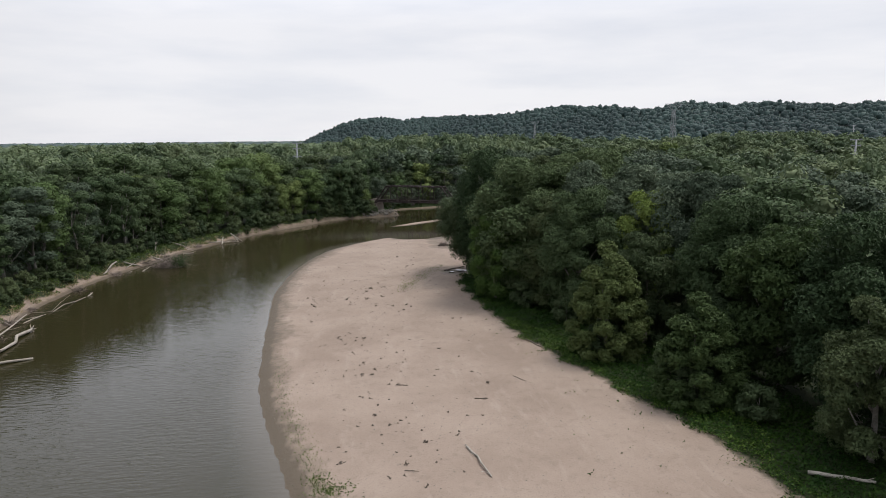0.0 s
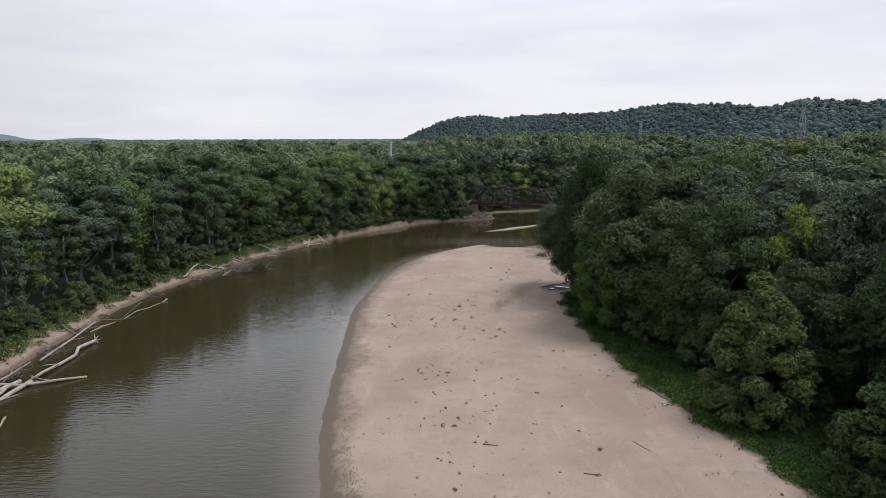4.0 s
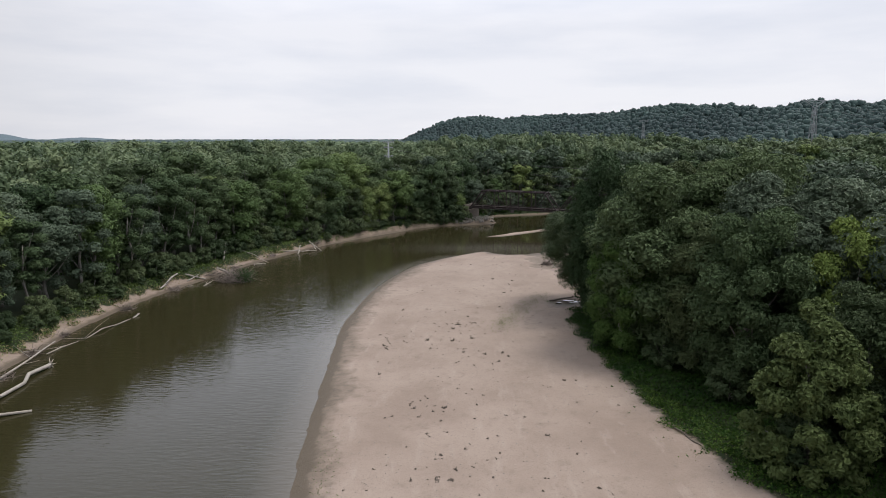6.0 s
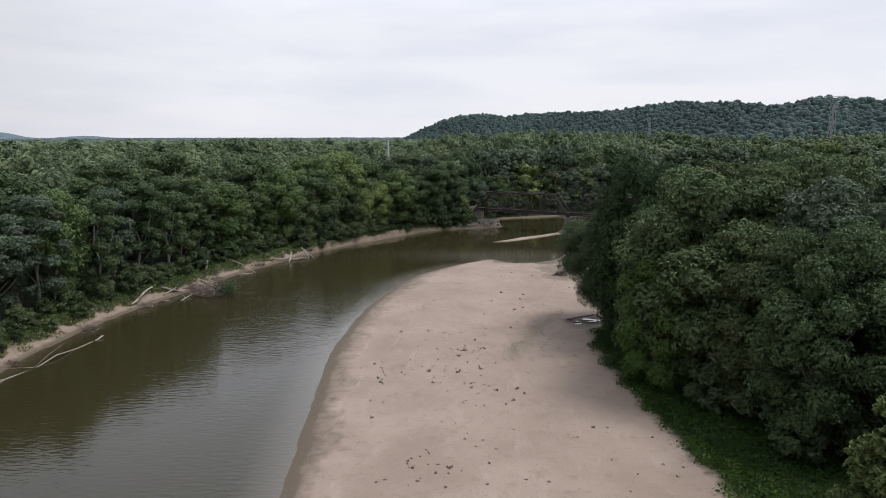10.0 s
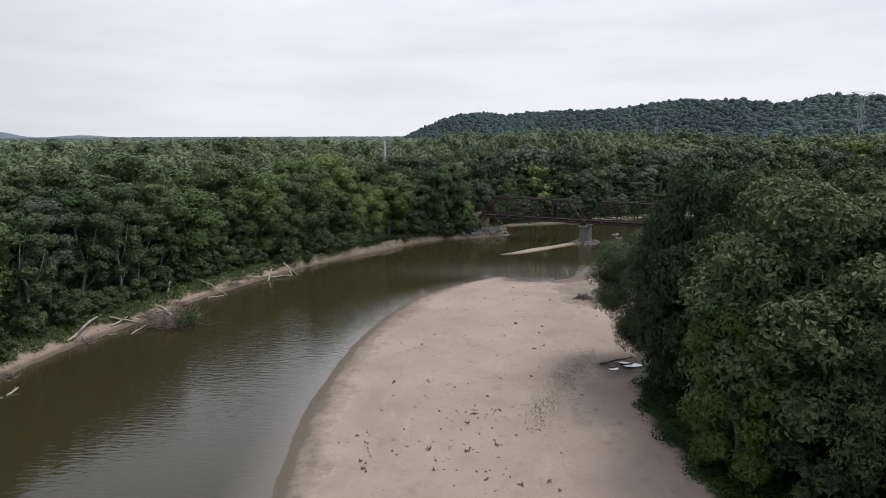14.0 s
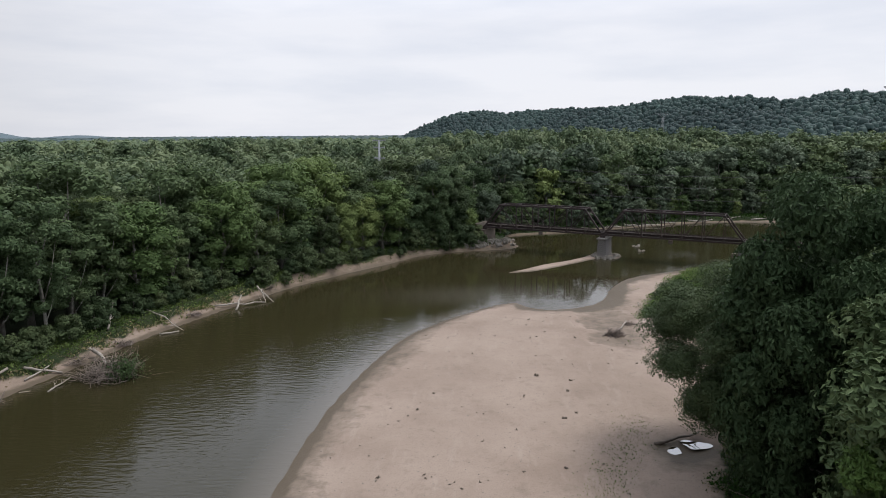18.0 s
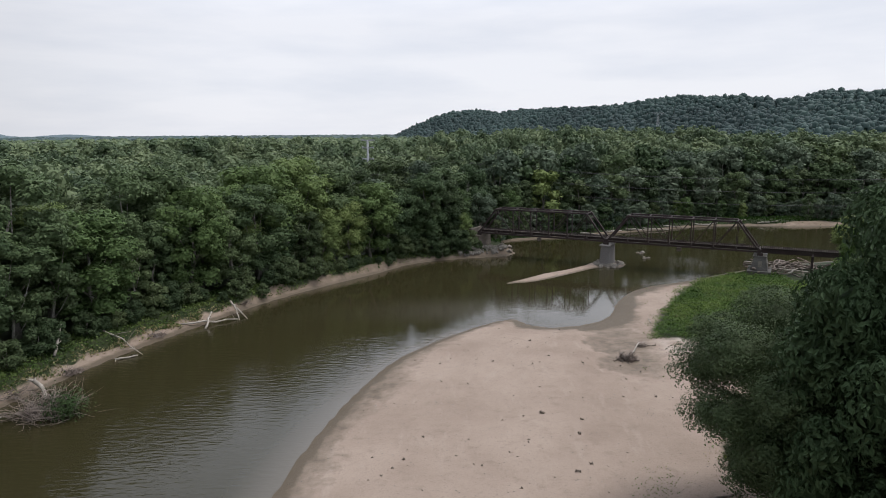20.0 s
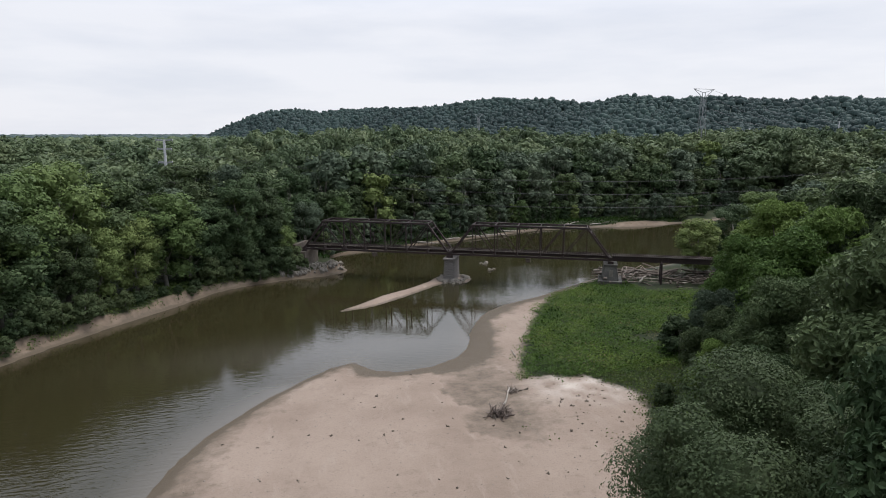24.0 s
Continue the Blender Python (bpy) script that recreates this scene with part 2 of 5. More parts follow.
# leaf litter, darkened so that its colour holds the trees' shade
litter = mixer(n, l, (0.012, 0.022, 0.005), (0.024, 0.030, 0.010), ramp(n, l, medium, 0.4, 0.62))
c = mixer(n, l, sand, earth, attr("earth"))
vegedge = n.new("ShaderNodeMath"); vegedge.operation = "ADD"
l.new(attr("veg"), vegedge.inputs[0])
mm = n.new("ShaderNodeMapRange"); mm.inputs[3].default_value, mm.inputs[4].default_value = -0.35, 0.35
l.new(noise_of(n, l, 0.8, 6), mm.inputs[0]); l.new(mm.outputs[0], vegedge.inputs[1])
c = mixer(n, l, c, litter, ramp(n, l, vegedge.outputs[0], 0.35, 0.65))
l.new(c, p.inputs["Base Color"])
rr = n.new("ShaderNodeMapRange"); rr.inputs[3].default_value, rr.inputs[4].default_value = 0.95, 0.68
l.new(wet, rr.inputs[0]); l.new(rr.outputs[0], p.inputs["Roughness"])
p.inputs["Specular IOR Level"].default_value = 0.3
hb = n.new("ShaderNodeMath"); hb.operation = "ADD"; l.new(fine, hb.inputs[0]); l.new(medium, hb.inputs[1])
bump(n, l, p, hb.outputs[0], 0.5, 0.10)

# ================= mesh helpers =================
rng = np.random.default_rng(7)


def mesh_np(name, verts, faces, mat=None, smooth=False, attributes=None, extra=None):
    """A mesh from an (n, 3) array and an (m, 3 or 4) array of corners; extra: more triangles."""
    me = bpy.data.meshes.new(name)
    verts, faces = np.asarray(verts, np.float32), np.asarray(faces, np.int32)
    m, k = faces.shape
    me.vertices.add(len(verts)); me.vertices.foreach_set("co", verts.ravel())
    corner, start = faces.ravel(), np.arange(0, m * k, k, dtype=np.int32)
    if extra is not None:
        tri = np.asarray(extra, np.int32)
        start = np.concatenate([start, m * k + np.arange(0, tri.size, 3, dtype=np.int32)]).astype(np.int32)
        corner, m = np.concatenate([corner, tri.ravel()]), m + len(tri)
    me.loops.add(len(corner)); me.loops.foreach_set("vertex_index", corner)
    me.polygons.add(m); me.polygons.foreach_set("loop_start", start)
    me.polygons.foreach_set("use_smooth", np.full(m, smooth))
    for key, values in (attributes or {}).items():
        a = me.attributes.new(key, "FLOAT", "POINT")
        a.data.foreach_set("value", np.asarray(values, np.float32))
    if mat:
        me.materials.append(mat)
    me.update(calc_edges=True)
    return me


def part(name, data, mat, parent, label=""):
    """Links a bmesh or a mesh as one part under a thing."""
    if isinstance(data, bmesh.types.BMesh):
        me = bpy.data.meshes.new(name)
        data.to_mesh(me); data.free()
        data = me
    if mat and not data.materials:
        data.materials.append(mat)
    ob = new(name, data)
    if parent:
        ob.parent = parent
    return tagged(ob, label)


def thing(name, label, category, m=None, group="", kind=""):
    ob = new(name)
    ob.empty_display_size = 0.3
    if m:
        ob.matrix_world = m
    return tagged(ob, label, category, group, kind)


def box_bm(bm, size, m, bevel=0.0):
    r = bmesh.ops.create_cube(bm, size=1.0, matrix=m @ Matrix.Diagonal((*size, 1)))
    if bevel:
        es = list({e for v in r["verts"] for e in v.link_edges})
        bmesh.ops.bevel(bm, geom=es, offset=bevel, segments=1, affect="EDGES")


def box(size, at, bevel=0.0, rz=0.0):
    bm = bmesh.new()
    box_bm(bm, size, pose(*at, 0, 0, rz), bevel)
    return bm


def bar(p0, p1, w, h, bevel=0.0):
    """A straight member of w by h from p0 to p1."""
    p0, p1 = Vector(p0), Vector(p1)
    d = p1 - p0
    bm = bmesh.new()
    m = Matrix.Translation((p0 + p1) / 2) @ d.to_track_quat("X", "Z").to_matrix().to_4x4()
    box_bm(bm, (d.length, w, h), m, bevel)
    return bm


def tube_arrays(points, radii, sides=7):
    """Rings along a bent line: a limb, a log or a wire."""
    pts = [Vector(q) for q in points]
    vs, fs = [], []
    for i, q in enumerate(pts):
        d = (pts[min(i + 1, len(pts) - 1)] - pts[max(i - 1, 0)]).normalized()
        a = d.cross(Vector((0, 0, 1)) if abs(d.z) < 0.9 else Vector((1, 0, 0))).normalized()
        b = d.cross(a)
        for k in range(sides):
            t = 2 * math.pi * k / sides
            vs.append(q + (a * math.cos(t) + b * math.sin(t)) * radii[i])
    for i in range(len(pts) - 1):
        for k in range(sides):
            k2 = (k + 1) % sides
            fs.append((i * sides + k, i * sides + k2, (i + 1) * sides + k2, (i + 1) * sides + k))
    e = (len(pts) - 1) * sides
    for k in range(1, sides - 1, 2):
        fs.append((e, e + k, e + k + 1, e + (k + 2) % sides)), fs.append((0, (k + 2) % sides, k + 1, k))
    return np.array(vs), np.array(fs)


def join(parts_list):
    vs, fs, o = [], [], 0
    for v, f in parts_list:
        vs.append(v); fs.append(f + o); o += len(v)
    return np.concatenate(vs), np.concatenate(fs)


def ico(sub):
    bm = bmesh.new()
    bmesh.ops.create_icosphere(bm, subdivisions=sub, radius=1)
    bm.verts.ensure_lookup_table()
    v = np.array([q.co[:] for q in bm.verts]); f = np.array([[q.index for q in t.verts] for t in bm.faces])
    bm.free()
    return v, f


ICO0, ICO1 = ico(1), ico(2)

# ================= the plan =================
LEFT = np.array([(-40, -300), (-52, -60), (-62, 40), (-69, 90), (-73, 120), (-74.5, 145), (-75, 167), (-72, 191), (-66, 213), (-61.6, 230),
                 (-56, 244), (-46, 267), (-37, 282), (-21, 303.5), (-10.9, 317.3), (4.5, 325), (14, 327), (20.7, 333.4), (16.9, 347), (21, 357),
                 (41, 365), (54, 371), (78, 381), (98, 390), (117, 394), (134, 393), (148, 390), (169, 395), (230, 412), (420, 470)], float)
RIGHT = np.array([(30, -300), (12, -60), (2, 30), (-5, 55), (-9.3, 71), (-14.3, 90), (-16.8, 104), (-19, 128), (-21, 155), (-21.2, 172), (-18.5, 200),
                  (-11.6, 227), (-4, 240), (3.5, 249), (8.6, 254), (12.6, 256), (15.5, 251.5), (19.2, 249.5), (25.2, 250.6), (31.2, 254.3), (35.6, 262),
                  (37.2, 267), (43, 278), (51, 285.7), (61, 290.5), (71, 297), (80, 303), (92, 309), (110, 316), (140, 326), (180, 338), (430, 400)], float)
VEG = np.array([(70, -300), (54, 0), (45, 45), (43.2, 62), (42, 74), (38.2, 84), (36, 94), (31.3, 109), (28.4, 123), (27, 139), (25.8, 152), (25.5, 166),
                (30, 178), (33, 184), (31, 192), (36, 201), (41, 209), (46, 217), (51, 229), (47, 237), (38, 240), (42, 252), (51.5, 270), (59, 282), (69, 292),
                (80, 299), (95, 307), (140, 322), (430, 392)], float)
SPIT = np.array([(13.4, 289.4), (19.6, 295.0), (26, 301.8), (32.5, 306.3), (40, 313.5), (44, 318), (52, 314), (49, 309.5), (43.3, 310.4), (36.6, 304.6), (27.9, 296.8), (20.3, 291.2)], float)


def smooth_line(pts, step=1.5):
    out = []
    for i in range(len(pts) - 1):
        a, b, c, d = pts[max(i - 1, 0)], pts[i], pts[i + 1], pts[min(i + 2, len(pts) - 1)]
        k = max(1, int(np.hypot(*(c - b)) / step))
        k = min(k, 24)
        for j in range(k):
            t = j / k
            out.append(0.5 * ((2 * b) + (c - a) * t + (2 * a - 5 * b + 4 * c - d) * t * t + (3 * b - a - 3 * c + d) * t ** 3))
    out.append(pts[-1])
    return np.array(out)


def dist_to(line, x, y, closed=False):
    p = np.stack([x, y], -1)
    best = np.full(x.shape, 1e9)
    q = np.vstack([line, line[:1]]) if closed else line
    for a, b in zip(q[:-1], q[1:]):
        ab = b - a
        if not ab.any():
            continue
        t = np.clip(((p - a) @ ab) / (ab @ ab), 0, 1)
        best = np.minimum(best, np.hypot(*np.moveaxis(p - a - t[..., None] * ab, -1, 0)))
    return best


def inside(poly, x, y):
    r = np.zeros(x.shape, bool)
    for (x0, y0), (x1, y1) in zip(poly, np.roll(poly, -1, 0)):
        if y0 == y1:
            continue
        hit = ((y0 > y) != (y1 > y)) & (x < (x1 - x0) * (y - y0) / (y1 - y0) + x0)
        r ^= hit
    return r


LEFT_S, RIGHT_S, VEG_S, SPIT_S = smooth_line(LEFT, 4), smooth_line(RIGHT, 4), smooth_line(VEG, 5), smooth_line(np.vstack([SPIT, SPIT[:1]]), 3)
RIVER = np.vstack([LEFT_S, RIGHT_S[::-1]])
VEG_AREA = np.vstack([VEG_S, [(900, 392), (900, -300)]])


def lay(x, y):
    """Height of the ground and its cover at points of the plan: z, veg, wet, earth, distance to the shore (negative in the river)."""
    x, y = np.asarray(x, float), np.asarray(y, float)
    dl, dr, dv = dist_to(LEFT_S, x, y), dist_to(RIGHT_S, x, y), dist_to(VEG_S, x, y)
    water = inside(RIVER, x, y)
    right = (dr < dl) & ~water
    d = np.where(water, -np.minimum(dl, dr), np.where(right, dr, dl))
    wob = 0.5 + 0.5 * np.sin(x * 0.21 + 1.7 * np.sin(y * 0.13)) * np.sin(y * 0.17 + x * 0.05)
    z_bar = 0.42 * (1 - np.exp(-d / 1.6)) + 1.25 * (1 - np.exp(-d / 22.0)) + 0.10 * wob
    beyond = y > 344
    open_ = (y > 60) & (y < 264)
    lip = np.where(beyond, 0.6, np.where(open_, 0.8 + 2.6 * wob, 0.25 + 0.9 * wob))
    s = np.clip((d - lip) / np.where(beyond, 4.0, np.where(open_, 1.9, 1.3)), 0, 1)
    z_left = 0.5 * (1 - np.exp(-d / 1.3)) + np.where(beyond, 1.0, 1.9) * s * s * (3 - 2 * s) + 0.3 * wob + 0.008 * np.minimum(d, 60)
    z_bed = np.maximum(0.16 * d, -2.2)
    z = np.where(water, z_bed, np.where(right, z_bar, z_left))
    inveg = inside(VEG_AREA, x, y) & right
    veg = np.where(right, np.clip(0.5 + np.where(inveg, 1, -1) * dv / 5.0, 0, 1), np.clip((d - np.where(beyond, np.where((x > 142) & (x < 162), 4.0, 0.5), np.where(open_, 0.9 + 2.6 * wob * (0.4 + 0.6 * np.sin(y * 0.41 + 1.3 * np.sin(y * 0.17)) ** 2), 0.5 + 2.0 * wob * (0.5 + 0.5 * np.sin(y * 0.33 + 1.5 * np.sin(y * 0.11)))))) / 1.4, 0, 1))
    z = np.where(inveg, z + np.minimum(dv, 6) * 0.05, z)
    wet = np.where(water, 1.0, np.where(right, np.clip(1.3 - d / 1.2, 0, 1) * 0.55 + np.clip(1.25 - d / (2.6 + 4.0 * wob + 2.5 * ((y > 125) & (y < 238))), 0, 1) * 0.58, np.clip(1.0 - d / 1.6, 0, 1)))
    earth = np.where(~right & ~water, np.clip((d - 0.2) / 0.8, 0, 1) * np.where(open_, 0.30, 0.75), 0)
    # damp hollow with puddles beside the wood, and the low wet tongue towards the inlet
    hollow = np.exp(-(((x - 27) / 5) ** 2 + ((y - 181) / 3.5) ** 2))
    rag = 1.3 * np.sin(y * 0.55) + 0.8 * np.sin(y * 1.3 + x * 0.9) + 0.6 * np.sin(x * 1.7)
    tongue = np.clip((x - 24 - rag) / 1.2, 0, 1) * np.clip((42 - x) / 9, 0, 1) * np.clip((y - 214) / 9, 0, 1) * np.clip((272 - y) / 10, 0, 1)
    # damp oval, also painting the trees' soft shade onto the sand
    damp_shade = np.clip((1.05 - np.sqrt(((x - 26) / (9.5 + 0.4 * rag)) ** 2 + ((y - 160) / 17) ** 2)) * 6, 0, 1)
    ring = np.sqrt(((x - 26) / (9.5 + 0.4 * rag)) ** 2 + ((y - 160) / 17) ** 2)
    rim = np.exp(-((ring - 1.02) / 0.09) ** 2) * (y > 158) * np.clip((30 - x) / 4, 0, 1)
    inlet = np.clip(1.2 - d / (6.0 + rag), 0, 1) * (y > 247) * (x > 12)
    z = np.where(right, z - 0.75 * hollow - 0.30 * tongue * np.clip(d / 6, 0, 1), z)
    wet = np.where(right, np.clip(wet + 1.0 * hollow + 0.50 * tongue + 0.18 * damp_shade + 0.28 * rim + 0.75 * inlet, 0, 1), wet)
    isl = inside(SPIT_S, x, y)
    ds = dist_to(SPIT_S, x, y, True)
    near = ds < 6
    z = np.where(isl, 0.05 + 0.32 * (1 - np.exp(-ds / 0.9)), np.where(near & water, np.maximum(z, -0.2 * ds), z))
    wet = np.where(isl, np.clip(0.8 - ds / 1.5, 0, 1), wet)
    return z, veg, wet, earth, d


def axis(lo, hi, step, far_lo, far_hi, growth=1.22):
    mid = list(np.arange(lo, hi + step, step))
    s, v, low = step, lo, []
    while v > far_lo:
        s *= growth; v -= s; low.append(v)
    s, v, high = step, mid[-1], []
    while v < far_hi:
        s *= growth; v += s; high.append(v)
    return np.array(low[::-1] + mid + high)


gx, gy = axis(-92, 100, 1.0, -4800, 4800), axis(50, 400, 1.25, -1500, 4900)
X, Y = np.meshgrid(gx, gy)
Z, V, W, E, D = lay(X, Y)
Z = Z + np.where(D > 0, 0.05 * np.sin(X * 1.3 + np.sin(Y)) * np.sin(Y * 1.1 + 0.7 * np.sin(X * 0.6)), 0)
# dry crusted sand beside the wet tongue
PALE = np.clip(1.5 - 1.1 * np.sqrt(((X - 46) / 9.5) ** 2 + ((Y - 235) / 7.5) ** 2), 0, 1) * np.clip(0.55 + 0.8 * np.sin(X * 0.9 + 1.3 * np.sin(Y * 0.6)) * np.sin(Y * 0.8 + 0.5 * X), 0, 1) * (1 - W)
idx = np.arange(X.size).reshape(X.shape)
quads = np.stack([idx[:-1, :-1], idx[:-1, 1:], idx[1:, 1:], idx[1:, :-1]], -1).reshape(-1, 4)
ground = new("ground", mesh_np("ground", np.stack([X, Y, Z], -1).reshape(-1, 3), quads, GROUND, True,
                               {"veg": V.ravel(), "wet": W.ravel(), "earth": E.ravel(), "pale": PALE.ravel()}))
tagged(ground, "pale tan river sand and dark wooded floodplain ground", "ground", kind="structure")

def ground_at(x, y):
    """As lay(), read off the finished ground sheet."""
    x, y = np.atleast_1d(np.asarray(x, float)), np.atleast_1d(np.asarray(y, float))
    i = np.clip(np.searchsorted(gx, x) - 1, 0, len(gx) - 2); j = np.clip(np.searchsorted(gy, y) - 1, 0, len(gy) - 2)
    u, v = (x - gx[i]) / (gx[i + 1] - gx[i]), (y - gy[j]) / (gy[j + 1] - gy[j])
    return [(g[j, i] * (1 - u) + g[j, i + 1] * u) * (1 - v) + (g[j + 1, i] * (1 - u) + g[j + 1, i + 1] * u) * v for g in (Z, V, W, E, D)]


wx, wy = axis(-84, 112, 2.5, -400, 460, 1.3), axis(46, 405, 3, -320, 500, 1.3)
WX, WY = np.meshgrid(wx, wy)
wd = -lay(WX, WY)[4]
idx = np.arange(WX.size).reshape(WX.shape)
quads = np.stack([idx[:-1, :-1], idx[:-1, 1:], idx[1:, 1:], idx[1:, :-1]], -1).reshape(-1, 4)
keep = (wd.ravel()[quads] > -7).any(1)
# the painted sky reflection lies at the inlet and along the bar
water = new("water", mesh_np("water", np.stack([WX, WY, 0 * WX], -1).reshape(-1, 3), quads[keep], WATER, True, {"depth": np.maximum(wd, 0).ravel(),
                                                "sky_sheen": np.maximum(0.24 * np.exp(-(((WX - 16) / 26) ** 2 + ((WY - 263) / 9) ** 2)), 0.30 * np.clip(1 - wd / 6, 0, 1) * (dist_to(RIGHT_S, WX, WY) < 7) * (WY < 250)).ravel(),
                                                "still": np.maximum(np.exp(-(((WX - 14) / 40) ** 2 + ((WY - 266) / 24) ** 2)), 0.92 * np.clip((WY - 205) / 70, 0, 1) * (1 - np.exp(-((WX - 76) / 15) ** 2 - ((WY - 320) / 9) ** 2))).ravel()}))
tagged(water, "brown-green river water, rippled and reflecting the sky", "river", kind="structure")

# ================= trees =================
def leaf_cards(points, normals, size, r, corners=4):
    """One folded, pointed leaf spray at each point; corners=3: a plain one, for far trees."""
    k = len(points)
    nrm = normals + r.normal(0, 0.27, (k, 3))
    nrm /= np.linalg.norm(nrm, axis=1)[:, None]
    t = np.cross(nrm, r.normal(0, 1, (k, 3)))
    t /= np.linalg.norm(t, axis=1)[:, None]
    b = np.cross(nrm, t)
    s = size * r.uniform(0.5, 1.4, (k, 1))
    if corners == 3:
        v = np.stack([points - t * s * 0.9, points + b * s * 0.75 + nrm * s * 0.15, points + t * s * 0.9 - b * s * 0.35], 1)
    else:
        v = np.stack([points - t * s, points + b * s * 0.5 + nrm * s * 0.12, points + t * s - nrm * s * 0.35, points - b * s * 0.5 + nrm * s * 0.12], 1)
    return v.reshape(-1, 3), np.arange(corners * k).reshape(-1, corners)


def envelope(shape, z):
    """The crown's width at a height from -1 to 1."""
    z = np.clip(z, -1, 1)
    if shape == "cone":
        return np.where(z > -0.55, 1.12 * np.clip((1.03 - z) / 1.58, 0, 1) ** 0.62, 0.95)
    ball = np.sqrt(np.clip(1 - np.where(z > 0, z, z * 0.75) ** 2, 0.02, 1))
    return ball * {"round": 1.0, "vase": 0.98 + 0.34 * z, "tall": 0.95 + 0.12 * z}[shape]


def crown_lobes(r, height, radius, low, count, shape, big):
    """Centres and radii of the boughs' leaf masses, spread evenly over the crown's envelope."""
    zc, hh = (height + low) / 2, (height - low) / 2
    c, q = [], []
    for i in range(count):
        best, far = None, -1.0
        for _ in range(14):
            b_ = radius * r.uniform(*big)
            z = r.uniform(-1, 1) * (1 - 0.62 * b_ / hh)
            w = max(0.0, float(envelope(shape, z)) * radius - b_ * 0.80) * (1.0 if r.uniform() < 0.85 else r.uniform(0.2, 0.9))
            t = r.uniform(0, 6.283)
            p_ = np.array([math.cos(t) * w, math.sin(t) * w, zc + z * hh])
            gap = min((np.linalg.norm(p_ - o) - 0.5 * (b_ + e) for o, e in zip(c, q)), default=1.0)
            if gap > far or best is None:
                best, far = (p_, b_), gap
        c.append(best[0]); q.append(best[1])
    return np.array(c), np.array(q)


def crown_arrays(r, height, radius, low, lobes, leaves, size, shape, corners=4, big=(0.26, 0.40), pads=24, core=0.60, ball=None):
    """Leaf cards in rounded pads over every bough, and the shaded leaf mass inside: verts, faces, triangles, lobe centres."""
    c, q = crown_lobes(r, height, radius, low, lobes, shape, big)
    flat = np.array([1, 1, 0.82])
    # pads: small domes of leaves, on the free sides of the lobes
    k = lobes * pads * 3
    weight = q ** 2 * (0.35 + 0.65 * np.clip((c[:, 2] - low) / (height - low) * 1.3, 0, 1))
    pick = r.choice(lobes, k, p=weight / weight.sum())
    u = r.normal(0, 1, (k, 3)) + np.array([0, 0, 0.55]); u /= np.linalg.norm(u, axis=1)[:, None]
    p_ = c[pick] + u * (q[pick] * r.uniform(0.90, 1.16, k))[:, None] * flat
    free = p_[:, 2] > 0.2
    for j in range(lobes):
        free &= (pick == j) | (np.linalg.norm((p_ - c[j]) / flat, axis=1) > q[j] * 0.86)
    p_, u, pr = p_[free], u[free], (q[pick] * r.uniform(0.17, 0.30, k))[free]
    n = len(p_)
    face = u + np.array([0, 0, 0.75]); face /= np.linalg.norm(face, axis=1)[:, None]
    each = max(2, leaves // n)
    v = r.normal(0, 1, (n, each, 3)); v /= np.linalg.norm(v, axis=2)[..., None]
    v = np.where((v * face[:, None]).sum(2, keepdims=True) < -0.1, -v, v)
    at = p_[:, None] + v * (pr[:, None] * r.uniform(0.75, 1.1, (n, each)))[..., None] * np.array([1.1, 1.1, 0.7])
    nrm = v * 0.75 + face[:, None] * 0.55
    lv, lf = leaf_cards(at.reshape(-1, 3), nrm.reshape(-1, 3), size, r, corners)
    # larger sprays within the boughs, turned every way, and a ragged dark heart in each
    k = leaves // 2
    pick = r.choice(lobes, k, p=q ** 2 / (q ** 2).sum())
    u = r.normal(0, 1, (k, 3)); u /= np.linalg.norm(u, axis=1)[:, None]
    iv, inf = leaf_cards(c[pick] + u * (q[pick] * r.uniform(0.62, 0.95, k))[:, None] * flat, u + r.normal(0, 0.35, (k, 3)), size * 1.35, r, corners)
    lv, lf = np.concatenate([lv, iv]), np.concatenate([lf, inf + len(lv)])
    bv, bf = ball or ICO1
    cv, cf, base = [], [], len(lv)
    for o, e in zip(c, q):
        cv.append(bv * e * core * r.uniform(0.80, 1.10, (len(bv), 1)) * flat + o); cf.append(bf + base); base += len(bv)
    return np.concatenate([lv] + cv), lf, np.concatenate(cf), c


def trunk_mesh(name, r, height, girth, c, limbs=9):
    top = height * 0.72
    bend = r.normal(0, 0.02 * height, (5, 2)); bend[0] = 0
    line = [(bend[i][0], bend[i][1], top * i / 4 - (0.6 if i == 0 else 0)) for i in range(5)]
    pieces = [tube_arrays(line, [girth * 1.35, girth, girth * 0.82, girth * 0.6, girth * 0.3], 8)]
    pick = r.permutation(len(c))[:limbs]
    for i in pick:
        e = c[i]
        z0 = min(max(e[2] * r.uniform(0.35, 0.6), height * 0.15), top * 0.95)
        f = z0 / top * 4
        j = min(int(f), 3)
        a = np.array(line[j]) + (np.array(line[j + 1]) - np.array(line[j])) * (f - j)
        a[2] = z0
        mid = a * 0.5 + e * 0.5 + np.array([0, 0, -0.06 * height * r.uniform(0, 1)])
        g = girth * 0.42
        pieces.append(tube_arrays([a, mid, e], [g, g * 0.7, g * 0.25], 6))
    v, f = join(pieces)
    return mesh_np(name, v, f, BARK, True)


SPECIES = {}


